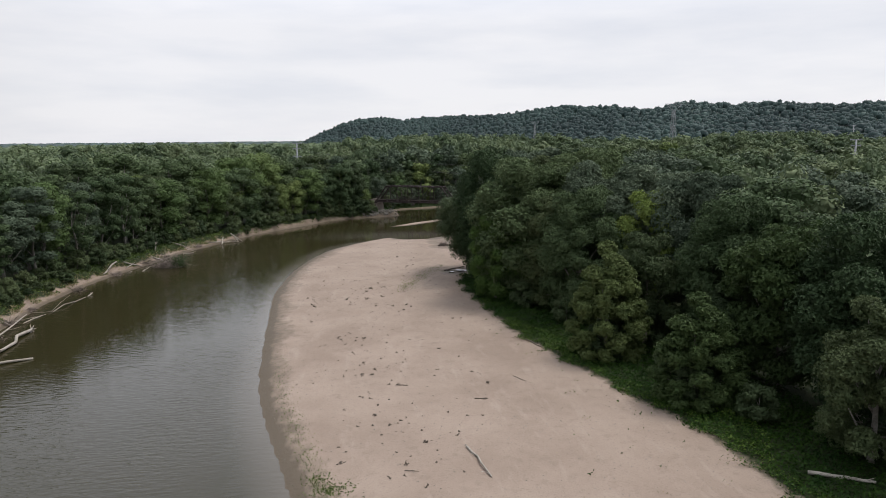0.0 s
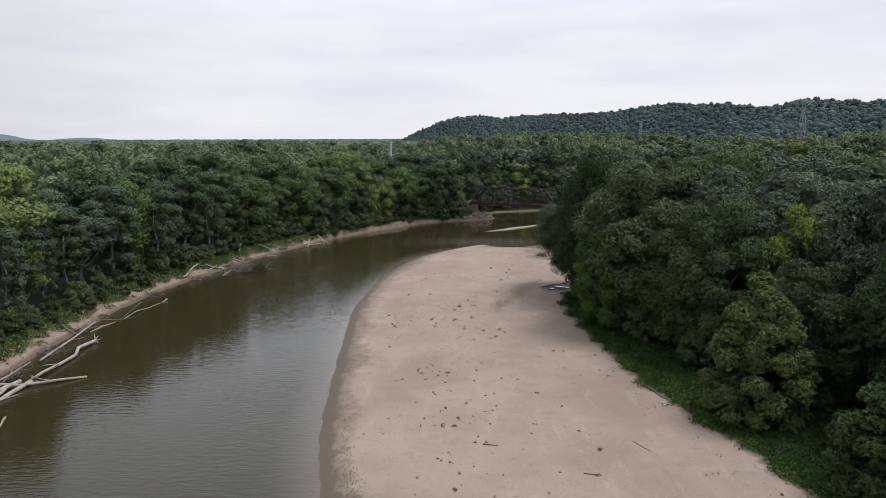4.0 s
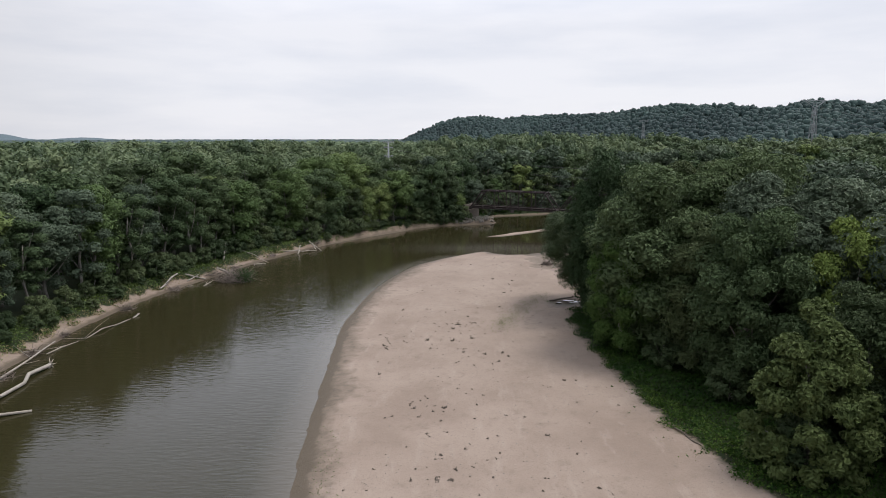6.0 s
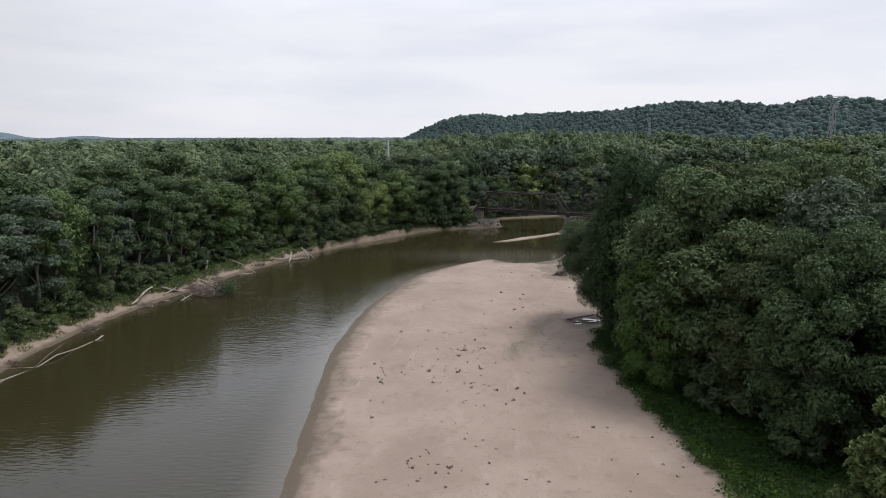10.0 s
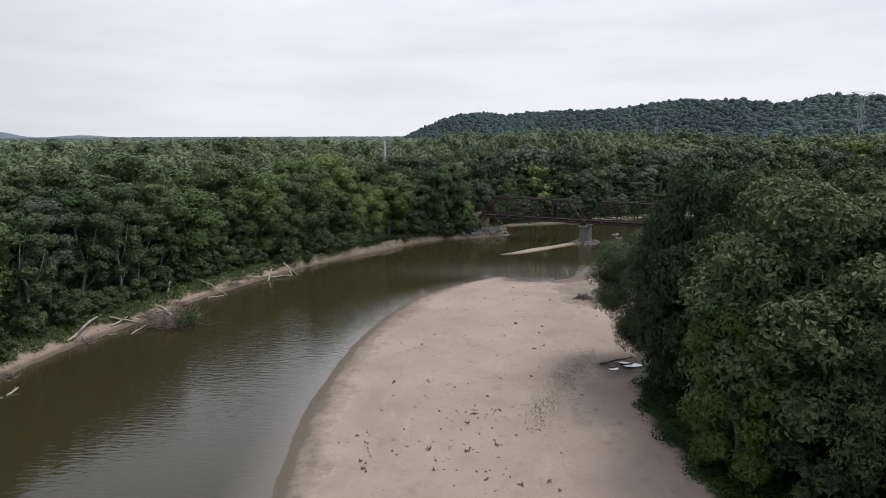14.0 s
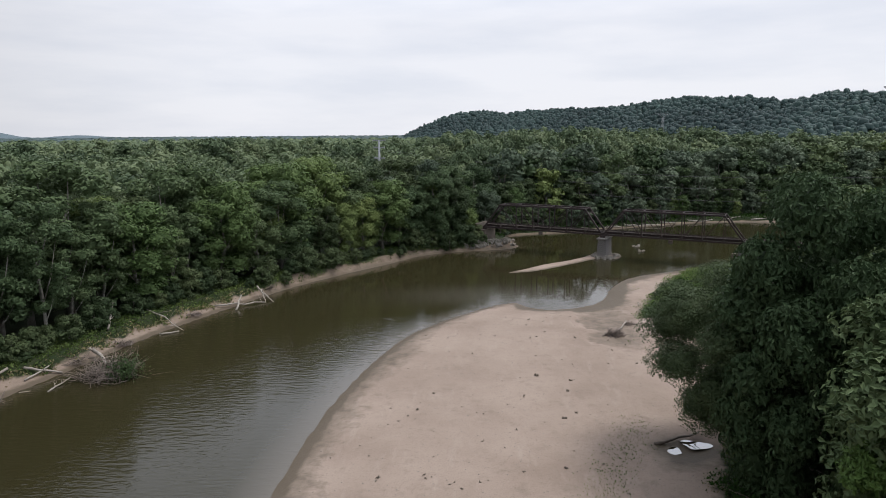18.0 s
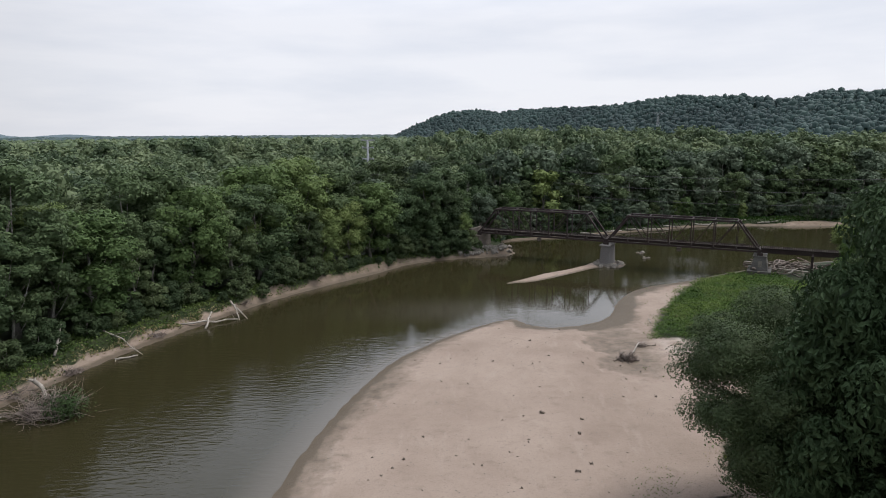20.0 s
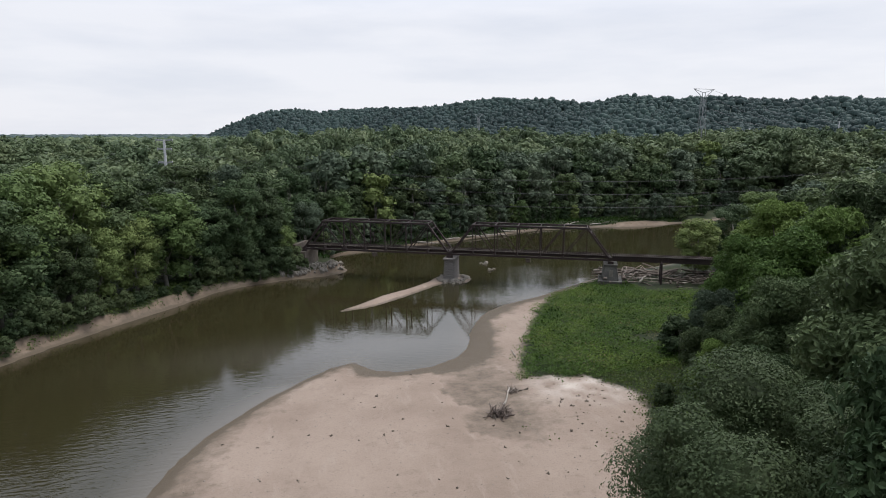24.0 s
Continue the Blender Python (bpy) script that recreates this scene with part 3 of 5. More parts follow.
def tree_kind(key, seed, height, radius, low, lobes, leaves, size, shape, mat, girth, corners=4, big=(0.26, 0.40), pads=24, limbs=9):
    r = np.random.default_rng(seed)
    v, lf, cf, c = crown_arrays(r, height, radius, low, lobes, leaves, size, shape, corners, big, pads)
    crown = mesh_np("crown", v, lf, mat, extra=cf) if corners == 4 else mesh_np("crown", v, np.concatenate([lf, cf]), mat)
    SPECIES[key] = (height, radius, trunk_mesh("trunk", r, height, girth, c, limbs), crown)


# near trees: fine leaves
tree_kind("maple_near", 1, 30, 11.0, 1.0, 34, 30000, 0.30, "round", LEAF, 0.55, 4, (0.22, 0.38), 30)
tree_kind("maple_near_b", 2, 28, 9.5, 0.5, 30, 24000, 0.30, "round", LEAF_DARK, 0.5, 4, (0.22, 0.38), 30)
tree_kind("maple_over_near", 7, 22, 12.0, 3.5, 42, 170000, 0.115, "vase", LEAF_DARK, 0.45, 3, (0.17, 0.29), 50)
tree_kind("silver_near", 3, 28, 10.0, 0.5, 32, 26000, 0.30, "vase", LEAF_SILVER, 0.5, 4, (0.20, 0.34), 30)
tree_kind("bright_near", 4, 24, 8.5, 0.0, 28, 21000, 0.28, "vase", LEAF_OLIVE, 0.4, 4, (0.22, 0.36), 28)
tree_kind("lime_near", 6, 24, 8.5, 0.0, 30, 22000, 0.27, "round", LEAF_LIME, 0.4, 4, (0.20, 0.36), 28)
tree_kind("young_near", 5, 18, 6.0, -0.5, 40, 17000, 0.25, "cone", LEAF_OLIVE, 0.25, 4, (0.20, 0.32), 18)
# farther trees: larger sprays
tree_kind("maple", 11, 28, 8.6, 4.5, 24, 11500, 0.33, "tall", LEAF, 0.45, 3, (0.24, 0.40), 22)
tree_kind("maple_b", 12, 29, 7.6, 4.0, 24, 10500, 0.33, "tall", LEAF_DARK, 0.45, 3, (0.24, 0.40), 22)
tree_kind("silver", 13, 27, 8.0, 5.0, 24, 10500, 0.32, "vase", LEAF_SILVER, 0.45, 3, (0.22, 0.36), 22)
tree_kind("bright", 14, 25, 8.0, 3.0, 22, 10500, 0.32, "tall", LEAF_BRIGHT, 0.4, 3, (0.26, 0.42), 22)
tree_kind("slim", 15, 26, 5.4, 4.5, 20, 7000, 0.32, "tall", LEAF, 0.35, 3, (0.30, 0.46), 18)
tree_kind("airy", 17, 28, 6.2, 6.0, 26, 7500, 0.30, "tall", LEAF, 0.33, 3, (0.20, 0.34), 22, 4)
tree_kind("airy_silver", 18, 28, 6.4, 5.0, 26, 7500, 0.30, "tall", LEAF_SILVER, 0.33, 3, (0.20, 0.34), 22, 4)
tree_kind("thicket", 16, 9, 4.5, -0.5, 14, 2400, 0.40, "round", LEAF_DARK, 0.15, 3, (0.30, 0.45), 14)
# trees past the bridge: coarser still
tree_kind("maple_far", 21, 28, 8.0, 0.0, 18, 2600, 0.72, "round", LEAF, 0.45, 3, (0.28, 0.44), 14)
tree_kind("maple_b_far", 22, 29, 7.2, 0.0, 18, 2400, 0.72, "tall", LEAF_DARK, 0.45, 3, (0.28, 0.44), 14)
tree_kind("silver_far", 23, 27, 8.2, 0.0, 18, 2600, 0.72, "round", LEAF_SILVER, 0.45, 3, (0.26, 0.42), 14)
tree_kind("bright_far", 24, 25, 7.2, 0.0, 16, 2300, 0.70, "round", LEAF_BRIGHT, 0.4, 3, (0.28, 0.44), 14)
tree_kind("slim_far", 25, 26, 5.2, 0.0, 14, 1700, 0.70, "tall", LEAF, 0.35, 3, (0.32, 0.48), 12)

TREE_WORDS = {
    "maple_over_near": ("spreading riverside maple overhanging the sand", "tree"), "maple_near": ("broad green riverside maple with a full crown", "tree"), "maple_near_b": ("dark green spreading riverside tree in full leaf", "tree"),
    "silver_near": ("grey-green silver maple in full leaf", "tree"), "bright_near": ("yellow-green leafy tree at the wood's edge", "tree"),
    "lime_near": ("light yellow-green leafy tree in full sun", "tree"), "young_near": ("young green tree, leafy to the ground", "tree"), "maple": ("tall green floodplain tree in full leaf", "tree"),
    "maple_b": ("tall deep green floodplain tree in full leaf", "tree"), "silver": ("grey-green silver maple along the bank", "tree"),
    "bright": ("yellow-green tree along the bank", "tree"), "slim": ("slim green bank tree with a narrow crown", "tree"),
    "airy": ("tall open-crowned bank tree with a pale bare trunk", "tree"), "airy_silver": ("tall grey-green bank tree with a pale bare trunk", "tree"),
    "thicket": ("low green willow thicket on the bank", "bush")}
for key in ("maple", "maple_b", "silver", "bright", "slim"):
    TREE_WORDS[key + "_far"] = TREE_WORDS[key]
PLACED = []


def plant(key, x, y, scale=1.0, turn=0.0, height=None, wide=1.0, group="riverside trees"):
    h, rad, trunk, crown = SPECIES[key]
    s = height / h if height else scale
    z = float(ground_at(np.array([x]), np.array([y]))[0][0])
    words, cat = TREE_WORDS[key]
    t = thing("bush" if cat == "bush" else "tree", words, cat, None, group)
    t.location, t.rotation_euler, t.scale = (x, y, z - 0.1), (0, 0, turn), (s * wide, s * wide, s)
    part("trunk", trunk, None, t); part("crown", crown, None, t)
    PLACED.append((x, y, rad * s * wide))
    return t


# the wood on the bar, tree by tree
for key, x, y, h, wide in [
        ("maple_near", 38, 147, 32, 1.06), ("lime_near", 30.8, 145.5, 20.5, 0.86), ("maple_over_near", 33.4, 177.5, 21.5, 1.06), ("thicket", 40.5, 102, 6, 1.1), ("thicket", 42.5, 105, 5, 1.1), ("thicket", 45.5, 81, 5.5, 1.1), ("thicket", 47, 84, 5, 1.1), ("thicket", 45, 112, 6, 1.2), ("thicket", 51, 93, 6, 1.2), ("maple_near", 33.5, 167, 33.5, 0.70), ("maple_near", 45, 157, 29, 1.0), ("silver_near", 51, 134, 31, 0.95), ("maple_near", 53, 150, 34, 0.95),
        ("young_near", 41, 103, 19.5, 0.98), ("young_near", 46, 82, 15.5, 1.15), ("maple_near_b", 42, 134, 24, 0.9), ("maple_near_b", 50, 108, 20, 0.95), ("maple_near", 44.5, 126, 27, 0.85), ("maple_near_b", 56, 90, 15, 0.9), ("maple_near_b", 66, 199, 24, 1.0), ("lime_near", 77, 222, 26, 0.9), ("lime_near", 56, 122, 25.5, 0.75), ("maple_near", 60, 99, 27, 0.8), ("silver_near", 65, 117, 29.5, 0.9),
        ("maple_near", 63, 72, 27, 0.9), ("bright_near", 60, 84, 25, 0.95), ("silver_near", 62, 127, 30, 1.0), ("maple_near_b", 56, 62, 19, 0.95),
        ("maple", 70, 104, 29, 1.2), ("silver", 72, 150, 32, 1.2), ("maple_near_b", 52, 170, 32, 1.0), ("maple_near", 50, 184, 31, 0.95),
        ("maple_near", 71, 190, 33, 1.0), ("maple_near_b", 60, 196, 27, 1.0), ("maple_near", 50, 202, 15, 0.9), ("lime_near", 52, 213, 12, 0.9), ("maple_near_b", 58, 221, 14, 1.0), ("maple_near", 58, 209, 21, 0.85),
        ("lime_near", 68, 219, 24, 0.95), ("silver_near", 63, 227, 15, 0.8), ("lime_near", 75, 237, 20, 0.9), ("maple_near_b", 86, 226, 30, 1.0),
        ("maple_near", 84, 208, 31, 1.0), ("lime_near", 91, 248, 24, 0.95), ("maple_near", 105, 242, 28, 0.95), ("lime_near", 102, 262, 17, 0.95),
        ("maple", 118, 262, 27, 1.2), ("maple_b", 85, 85, 30, 1.2), ("silver", 90, 120, 30, 1.2), ("maple", 92, 170, 32, 1.2),
        ("maple_b", 78, 60, 30, 1.2), ("maple", 68, 45, 27, 1.2), ("thicket", 66, 241, 6.5, 1.0), ("thicket", 52, 224, 3.0, 1.0), ("thicket", 49, 212, 3.4, 1.0),
        ("thicket", 70, 233, 5.0, 1.0), ("thicket", 47, 92, 5.0, 1.0), ("thicket", 40, 122, 5.5, 1.0), ("thicket", 35, 136, 6.0, 1.0), ("thicket", 33, 150, 6.0, 1.0), ("thicket", 50, 74, 5.0, 1.0)]:
    plant(key, x, y, turn=(x * 1.7 + y) % 6.28, height=h, wide=wide, group="trees of the bar wood")

# the left bank's rows
r = np.random.default_rng(21)
bank = LEFT_S[(LEFT_S[:, 1] > 85) & (LEFT_S[:, 1] < 335) & (LEFT_S[:, 0] < 8)]
length = np.concatenate([[0], np.cumsum(np.hypot(*np.diff(bank, axis=0).T))])
def bank_point(s, off):
    x, y = np.interp(s, length, bank[:, 0]), np.interp(s, length, bank[:, 1])
    x2, y2 = np.interp(min(s + 2, length[-1]), length, bank[:, 0]), np.interp(min(s + 2, length[-1]), length, bank[:, 1])
    x1, y1 = np.interp(max(s - 2, 0), length, bank[:, 0]), np.interp(max(s - 2, 0), length, bank[:, 1])
    d = np.hypot(x2 - x1, y2 - y1) + 1e-6
    return x - (y2 - y1) / d * off, y + (x2 - x1) / d * off
for row, (off, gap, lo, hi) in enumerate([(7.5, 7.6, 19, 25), (15, 8.2, 25, 30)]):
    s = 2.0 + row * 3
    while s < length[-1]:
        set_back = 4.0 * np.clip((268 - np.interp(s, length, bank[:, 1])) / 12, 0, 1)
        x, y = bank_point(s, off + set_back + r.normal(0, 1.5))
        mix = [0.22, 0.20, 0.36, 0.06, 0.16] if y < 205 else [0.18, 0.12, 0.03, 0.57, 0.10] if 240 < y < 312 else [0.36, 0.26, 0.12, 0.12, 0.14]
        key = r.choice(["maple", "maple_b", "silver", "bright", "slim"], p=mix)
        if row == 0 and y < 262 and r.uniform() < 0.6:
            key = "airy_silver" if key == "silver" else "airy"
        plant(key, x, y, turn=r.uniform(0, 6.28), height=r.uniform(lo, hi) * r.choice([0.8, 1.0, 1.06]), wide=r.uniform(0.95, 1.3), group="trees of the far bank")
        s += gap * r.uniform(0.8, 1.25)
s = 40.0
while s < length[-1]:
    x, y = bank_point(s, (7.0 if np.interp(s, length, bank[:, 1]) < 262 else 3.0) + r.normal(0, 0.9))
    plant("thicket", x, y, turn=r.uniform(0, 6.28), height=r.uniform(1.6, 6.5), wide=1.0, group="bank bushes")
    s += r.uniform(2.4, 4.6)

s = 6.0
while s < length[-1]:
    y_ = np.interp(s, length, bank[:, 1])
    if not 224 < y_ < 258:
        x, y = bank_point(s, r.uniform(1.4, 3.2) if y_ > 262 else r.uniform(3.2, 6.5))
        plant("thicket", x, y, turn=r.uniform(0, 6.28), height=r.uniform(0.9, 2.6), wide=r.uniform(1.0, 1.5), group="bank bushes")
    s += r.uniform(3.0, 9.0)

# beyond the bridge
far_line = smooth_line(np.array([(14, 352), (24, 368), (45, 377), (70, 388), (95, 402), (120, 410), (150, 414), (185, 420), (230, 435), (290, 455)], float), 2)
fl = np.concatenate([[0], np.cumsum(np.hypot(*np.diff(far_line, axis=0).T))])
for row, (off, gap, lo, hi) in enumerate([(-15, 5.0, 6, 12), (-5, 4.2, 6, 11), (2, 8.0, 18, 25), (12, 9.0, 27, 33)]):
    s = row * 4.0
    while s < fl[-1]:
        x, y = np.interp(s, fl, far_line[:, 0]), np.interp(s, fl, far_line[:, 1]) + off
        if row == 0 and (x < 150 or x > 190):
            s += gap
            continue
        key = r.choice(["maple", "maple_b", "silver", "bright", "slim"], p=[0.26, 0.18, 0.44, 0.04, 0.08])
        plant(key + "_far", x, y + r.normal(0, 1.5), turn=r.uniform(0, 6.28), height=r.uniform(lo, hi), wide=r.uniform(0.95, 1.15), group="trees beyond the bridge")
        s += gap * r.uniform(0.85, 1.2)
# round the bridge's left end
for key, x, y, h in [("maple", -8, 326, 24), ("maple_b", -2, 331, 22), ("bright", 1, 340, 18), ("silver", 10, 346, 17), ("bright", 20, 361, 17), ("thicket", 3, 327.5, 6), ("thicket", -3, 323, 5),
                     ("thicket", 6, 330, 5.5), ("thicket", 4.5, 326.8, 4.0), ("bright", 3.5, 331.5, 11), ("thicket", 8.5, 328.0, 3.0), ("silver", -12, 337, 27), ("maple", 6, 352, 26), ("maple_b", -4, 348, 28)]:
    plant(key, x, y, turn=x, height=h, group="trees at the bridge's end")
# right end of the bridge
for key, x, y, h in [("bright", 108, 296, 15), ("bright", 116, 288, 13), ("maple", 122, 300, 18), ("maple_b", 134, 292, 22), ("maple", 130, 276, 22), ("silver", 146, 300, 24),
                     ("maple_b", 150, 280, 26), ("bright", 140, 312, 20), ("maple", 168, 296, 27), ("maple_b", 165, 318, 26), ("silver", 186, 312, 28), ("maple", 200, 330, 28)]:
    plant(key + "_far" if x > 140 else key, x, y, turn=x, height=h, wide=1.2, group="trees at the bridge's end")


def woods(name, label, template, spots, heights, widths, mat, seed, even=False):
    """Many crowns joined into one mesh."""
    v0, f0 = template
    k, nv = len(spots), len(v0)
    rr_ = np.random.default_rng(seed)
    a = rr_.uniform(0, 6.28, k)
    ca, sa = np.cos(a)[:, None], np.sin(a)[:, None]
    vx = (v0[None, :, 0] * ca - v0[None, :, 1] * sa) * widths[:, None] + spots[:, 0:1]
    vy = (v0[None, :, 0] * sa + v0[None, :, 1] * ca) * widths[:, None] + spots[:, 1:2]
    vz = v0[None, :, 2] * heights[:, None] + spots[:, 2:3]
    verts = np.stack([vx, vy, vz], -1).reshape(-1, 3)
    faces = (f0[None] + (np.arange(k) * nv)[:, None, None]).reshape(-1, f0.shape[1])
    tone = np.repeat(np.clip(rr_.normal(0.42, 0.16, k) + 0.22 * np.sin(spots[:, 0] * 0.013 + 1.7 * np.sin(spots[:, 1] * 0.008)), 0, 1) if even else rr_.uniform(0, 1, k), nv)
    ob = new(name, mesh_np(name, verts, faces, mat, True, {"tone": tone}))
    return tagged(ob, label, "forest", kind="stuff")


def crown_template(seed, lobes, leaves, size, pads=12, shape="round", big=(0.30, 0.46), low=3.0, ball=None, height=27.0, radius=7.5):
    """A crown scaled to unit height and radius, in triangles."""
    r_ = np.random.default_rng(seed)
    v, lf, cf, c = crown_arrays(r_, height, radius, low, lobes, leaves, size, shape, 3, big, pads, 0.66, ball)
    return v / np.array([radius, radius, height]), np.concatenate([lf, cf])


def dome_template(seed, ball, bumps, cards, size, skirt=-0.45, tall=0.5):
    """A far crown as one billowed dome, open below, with loose sprays on it; unit height and radius."""
    r_ = np.random.default_rng(seed)
    v, f = ball
    f = f[(v[f][:, :, 2] > skirt).all(1)]
    d = r_.normal(0, 1, (bumps, 3)); d[:, 2] = np.abs(d[:, 2]) * 1.1 - 0.25; d /= np.linalg.norm(d, axis=1)[:, None]
    w = r_.uniform(0.42, 0.66, bumps)
    push = np.exp(-(np.linalg.norm(v[:, None] - d[None], axis=2) / w) ** 2).max(1)
    v = v * (0.70 + 0.36 * push + r_.normal(0, 0.025, len(v)))[:, None]
    at = v[np.unique(f)]
    at = at[r_.integers(0, len(at), cards)]
    out = at / np.linalg.norm(at, axis=1)[:, None]
    lv, lf = leaf_cards(at + out * r_.uniform(0, 0.05, (cards, 1)) + r_.normal(0, 0.05, (cards, 3)), out + np.array([0, 0, 0.3]), size, r_, 3)
    v = np.concatenate([v, lv]) * np.array([1, 1, tall]) + np.array([0, 0, 1 - tall])
    return v, np.concatenate([f, lf + len(ball[0])])


HILL_AZ = [-60, -12, -4.6, -3.2, -1.4, 0.0, 2.7, 4.5, 6.0, 8.8, 11.6, 14.0, 15.5, 16.9, 19.3, 22.1, 24.9, 26.7, 27.7, 29.4, 31.6, 33.8, 35.5, 38.0, 40.0, 41.9, 43.4, 45.5, 48, 60, 80]
HILL_SL = [-0.02, -0.02, -0.004, 0.009, 0.023, 0.031, 0.031, 0.027, 0.031, 0.033, 0.034, 0.036, 0.040, 0.043, 0.047, 0.046, 0.043, 0.039, 0.042, 0.049, 0.048, 0.043, 0.046, 0.045, 0.041, 0.039, 0.043, 0.041, 0.038, 0.04, 0.03]


def hill_height(x, y):
    dx, dy = x - 0.3, y - 148
    az, rad = np.degrees(np.arctan2(dx, dy)), np.hypot(dx, dy)
    ridge = np.interp(az, [-10, 0, 15, 27, 60], [2500, 2400, 1750, 1400, 1300])
    top = np.maximum(38.9 + ridge * np.interp(az, HILL_AZ, HILL_SL) - 5, 0)
    s = np.clip((rad - ridge * 0.62) / (ridge * 0.38), 0, 1)
    fold = 1 + 0.10 * np.sin(az * 1.9 + rad * 0.004) * (1 - s) + 0.05 * np.sin(az * 4.7 - rad * 0.01) * (1 - s)
    return top * s ** 1.3 * fold, s


# woods behind the rows: joined crowns, coarser with distance
r = np.random.default_rng(33)
FINE = crown_template(6, 18, 1700, 0.62, 14)
MID = crown_template(5, 13, 820, 0.78, 12, ball=ICO0, low=8.0)
MID2 = crown_template(9, 11, 430, 0.92, 10, ball=ICO0, low=10.0)
MOUND = dome_template(4, ICO1, 9, 110, 0.14, -0.35, 0.45)
HILLTREE = dome_template(12, ICO1, 6, 40, 0.15, -0.45, 0.5)
LUMP1 = dome_template(8, ICO1, 7, 6, 0.3, 0.0, 0.40)
near_xy = np.array([(a, b) for a, b, _ in PLACED]); near_r = np.array([c_ for _, _, c_ in PLACED])


def scatter(lo, hi, spacing, az0=-44, az1=60):
    """Uneven spots by distance and bearing from the river bend."""
    out, rad = [], lo
    while rad < hi:
        s = spacing(rad)
        for az in np.arange(az0 + r.uniform(0, 1) * math.degrees(s / rad), az1, math.degrees(s / rad)):
            a = radians(az + r.uniform(-0.6, 0.6) * math.degrees(s / rad)); q = rad + r.uniform(-1.5, 1.5) * s
            out.append((q * math.sin(a), 70 + q * math.cos(a)))
        rad += s * 0.9
    return np.array(out)


def canopy(spots, lo, hi):
    """Tree heights: stands of taller and lower trees."""
    stand = 0.5 + 0.3 * np.sin(spots[:, 0] * 0.021 + 1.3 * np.sin(spots[:, 1] * 0.017)) + 0.2 * np.sin(spots[:, 1] * 0.043 + spots[:, 0] * 0.03)
    lift = 6.0 * np.clip((spots[:, 1] - 415) / 40, 0, 1) * (spots[:, 0] > -10)
    return lift + lo + (hi - lo) * np.clip(stand + r.normal(0, 0.28, len(spots)), -0.1, 1.15)


spots = scatter(60, 430, lambda q: 12.0 + 0.006 * q)
z, veg, wet, earth, d = ground_at(spots[:, 0], spots[:, 1])
side = (spots[:, 0] > 60) | (spots[:, 0] < -60) | (spots[:, 1] > 330)
ok = (d > 21) & (veg > 0.5) & side & ~((spots[:, 0] > 20) & (spots[:, 0] < 125) & (spots[:, 1] > 200) & (spots[:, 1] < 330))
gap_ok = np.array([(np.hypot(near_xy[:, 0] - a, near_xy[:, 1] - b) > near_r * 0.9 + 2).all() for a, b in spots])
spots = np.c_[spots, z - 0.2][ok & gap_ok]
close = (spots[:, 0] > 40) & (spots[:, 0] < 120) & (spots[:, 1] < 300) & (spots[:, 1] > 70)
edge, spots = spots[close], spots[~close]
woods("woods", "dense green woods behind the bar's edge", FINE, edge, canopy(edge, 20, 30), r.uniform(6.5, 9.0, len(edge)), LEAF_WOODS, 6)
woods("woods", "dense green floodplain woods in full leaf", MID, spots, canopy(spots, 20, 30), r.uniform(6.0, 9.5, len(spots)), LEAF_WOODS, 1)

spots = scatter(430, 760, lambda q: 14.5 + (q - 400) * 0.012, -38, 52)
hz, s = hill_height(spots[:, 0], spots[:, 1])
spots = np.c_[spots, 2 + hz]
woods("woods", "distant green floodplain woods", MID2, spots, canopy(spots, 19, 31), r.uniform(7.5, 11.5, len(spots)), LEAF_WOODS, 2)
spots = scatter(760, 1900, lambda q: 12 + (q - 400) * 0.013, -38, 52)
hz, s = hill_height(spots[:, 0], spots[:, 1])
keep = s < 0.03
spots = np.c_[spots, 2 + hz][keep]
woods("woods", "far green floodplain woods", MOUND, spots, r.uniform(20, 29, len(spots)), r.uniform(8, 12, len(spots)), LEAF_WOODS, 3)
spots = scatter(1900, 4200, lambda q: 30 + (q - 1900) * 0.012, -38, 4)
spots = np.c_[spots, np.full(len(spots), 4.0)]
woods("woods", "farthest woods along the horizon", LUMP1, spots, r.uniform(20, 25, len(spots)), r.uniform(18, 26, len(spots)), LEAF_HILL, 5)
# the wooded bluffs
spots = scatter(800, 2450, lambda q: 5.5 + q * 0.0040, -10, 52)
hz, s = hill_height(spots[:, 0], spots[:, 1])
keep = (s >= 0.03) & (hz > 3) & (s <= 1.0)
spots = np.c_[spots, hz - 13 + r.normal(0, 2.2, len(hz))][keep]
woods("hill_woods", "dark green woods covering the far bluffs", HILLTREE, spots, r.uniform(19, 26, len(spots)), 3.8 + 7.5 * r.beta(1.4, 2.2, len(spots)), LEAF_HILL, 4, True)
# the bluffs' ground and the far canopy
az = np.radians(np.linspace(-44, 62, 150)); rad = np.geomspace(800, 3200, 60)
A_, R_ = np.meshgrid(az, rad)
HX, HY = R_ * np.sin(A_), 70 + R_ * np.cos(A_)
hz, s = hill_height(HX, HY)
idx = np.arange(HX.size).reshape(HX.shape)
quads = np.stack([idx[:-1, :-1], idx[:-1, 1:], idx[1:, 1:], idx[1:, :-1]], -1).reshape(-1, 4)
# ground tinted like the far leaves, haze included in the colour
HILLGROUND = rough_stuff("hazy_bluff_ground", (0.036, 0.058, 0.048), (0.042, 0.068, 0.056), 0.02, 0.95, 0.15, 1.0, 3.0)
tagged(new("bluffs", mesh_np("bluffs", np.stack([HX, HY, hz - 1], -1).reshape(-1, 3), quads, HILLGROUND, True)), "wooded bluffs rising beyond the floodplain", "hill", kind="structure")
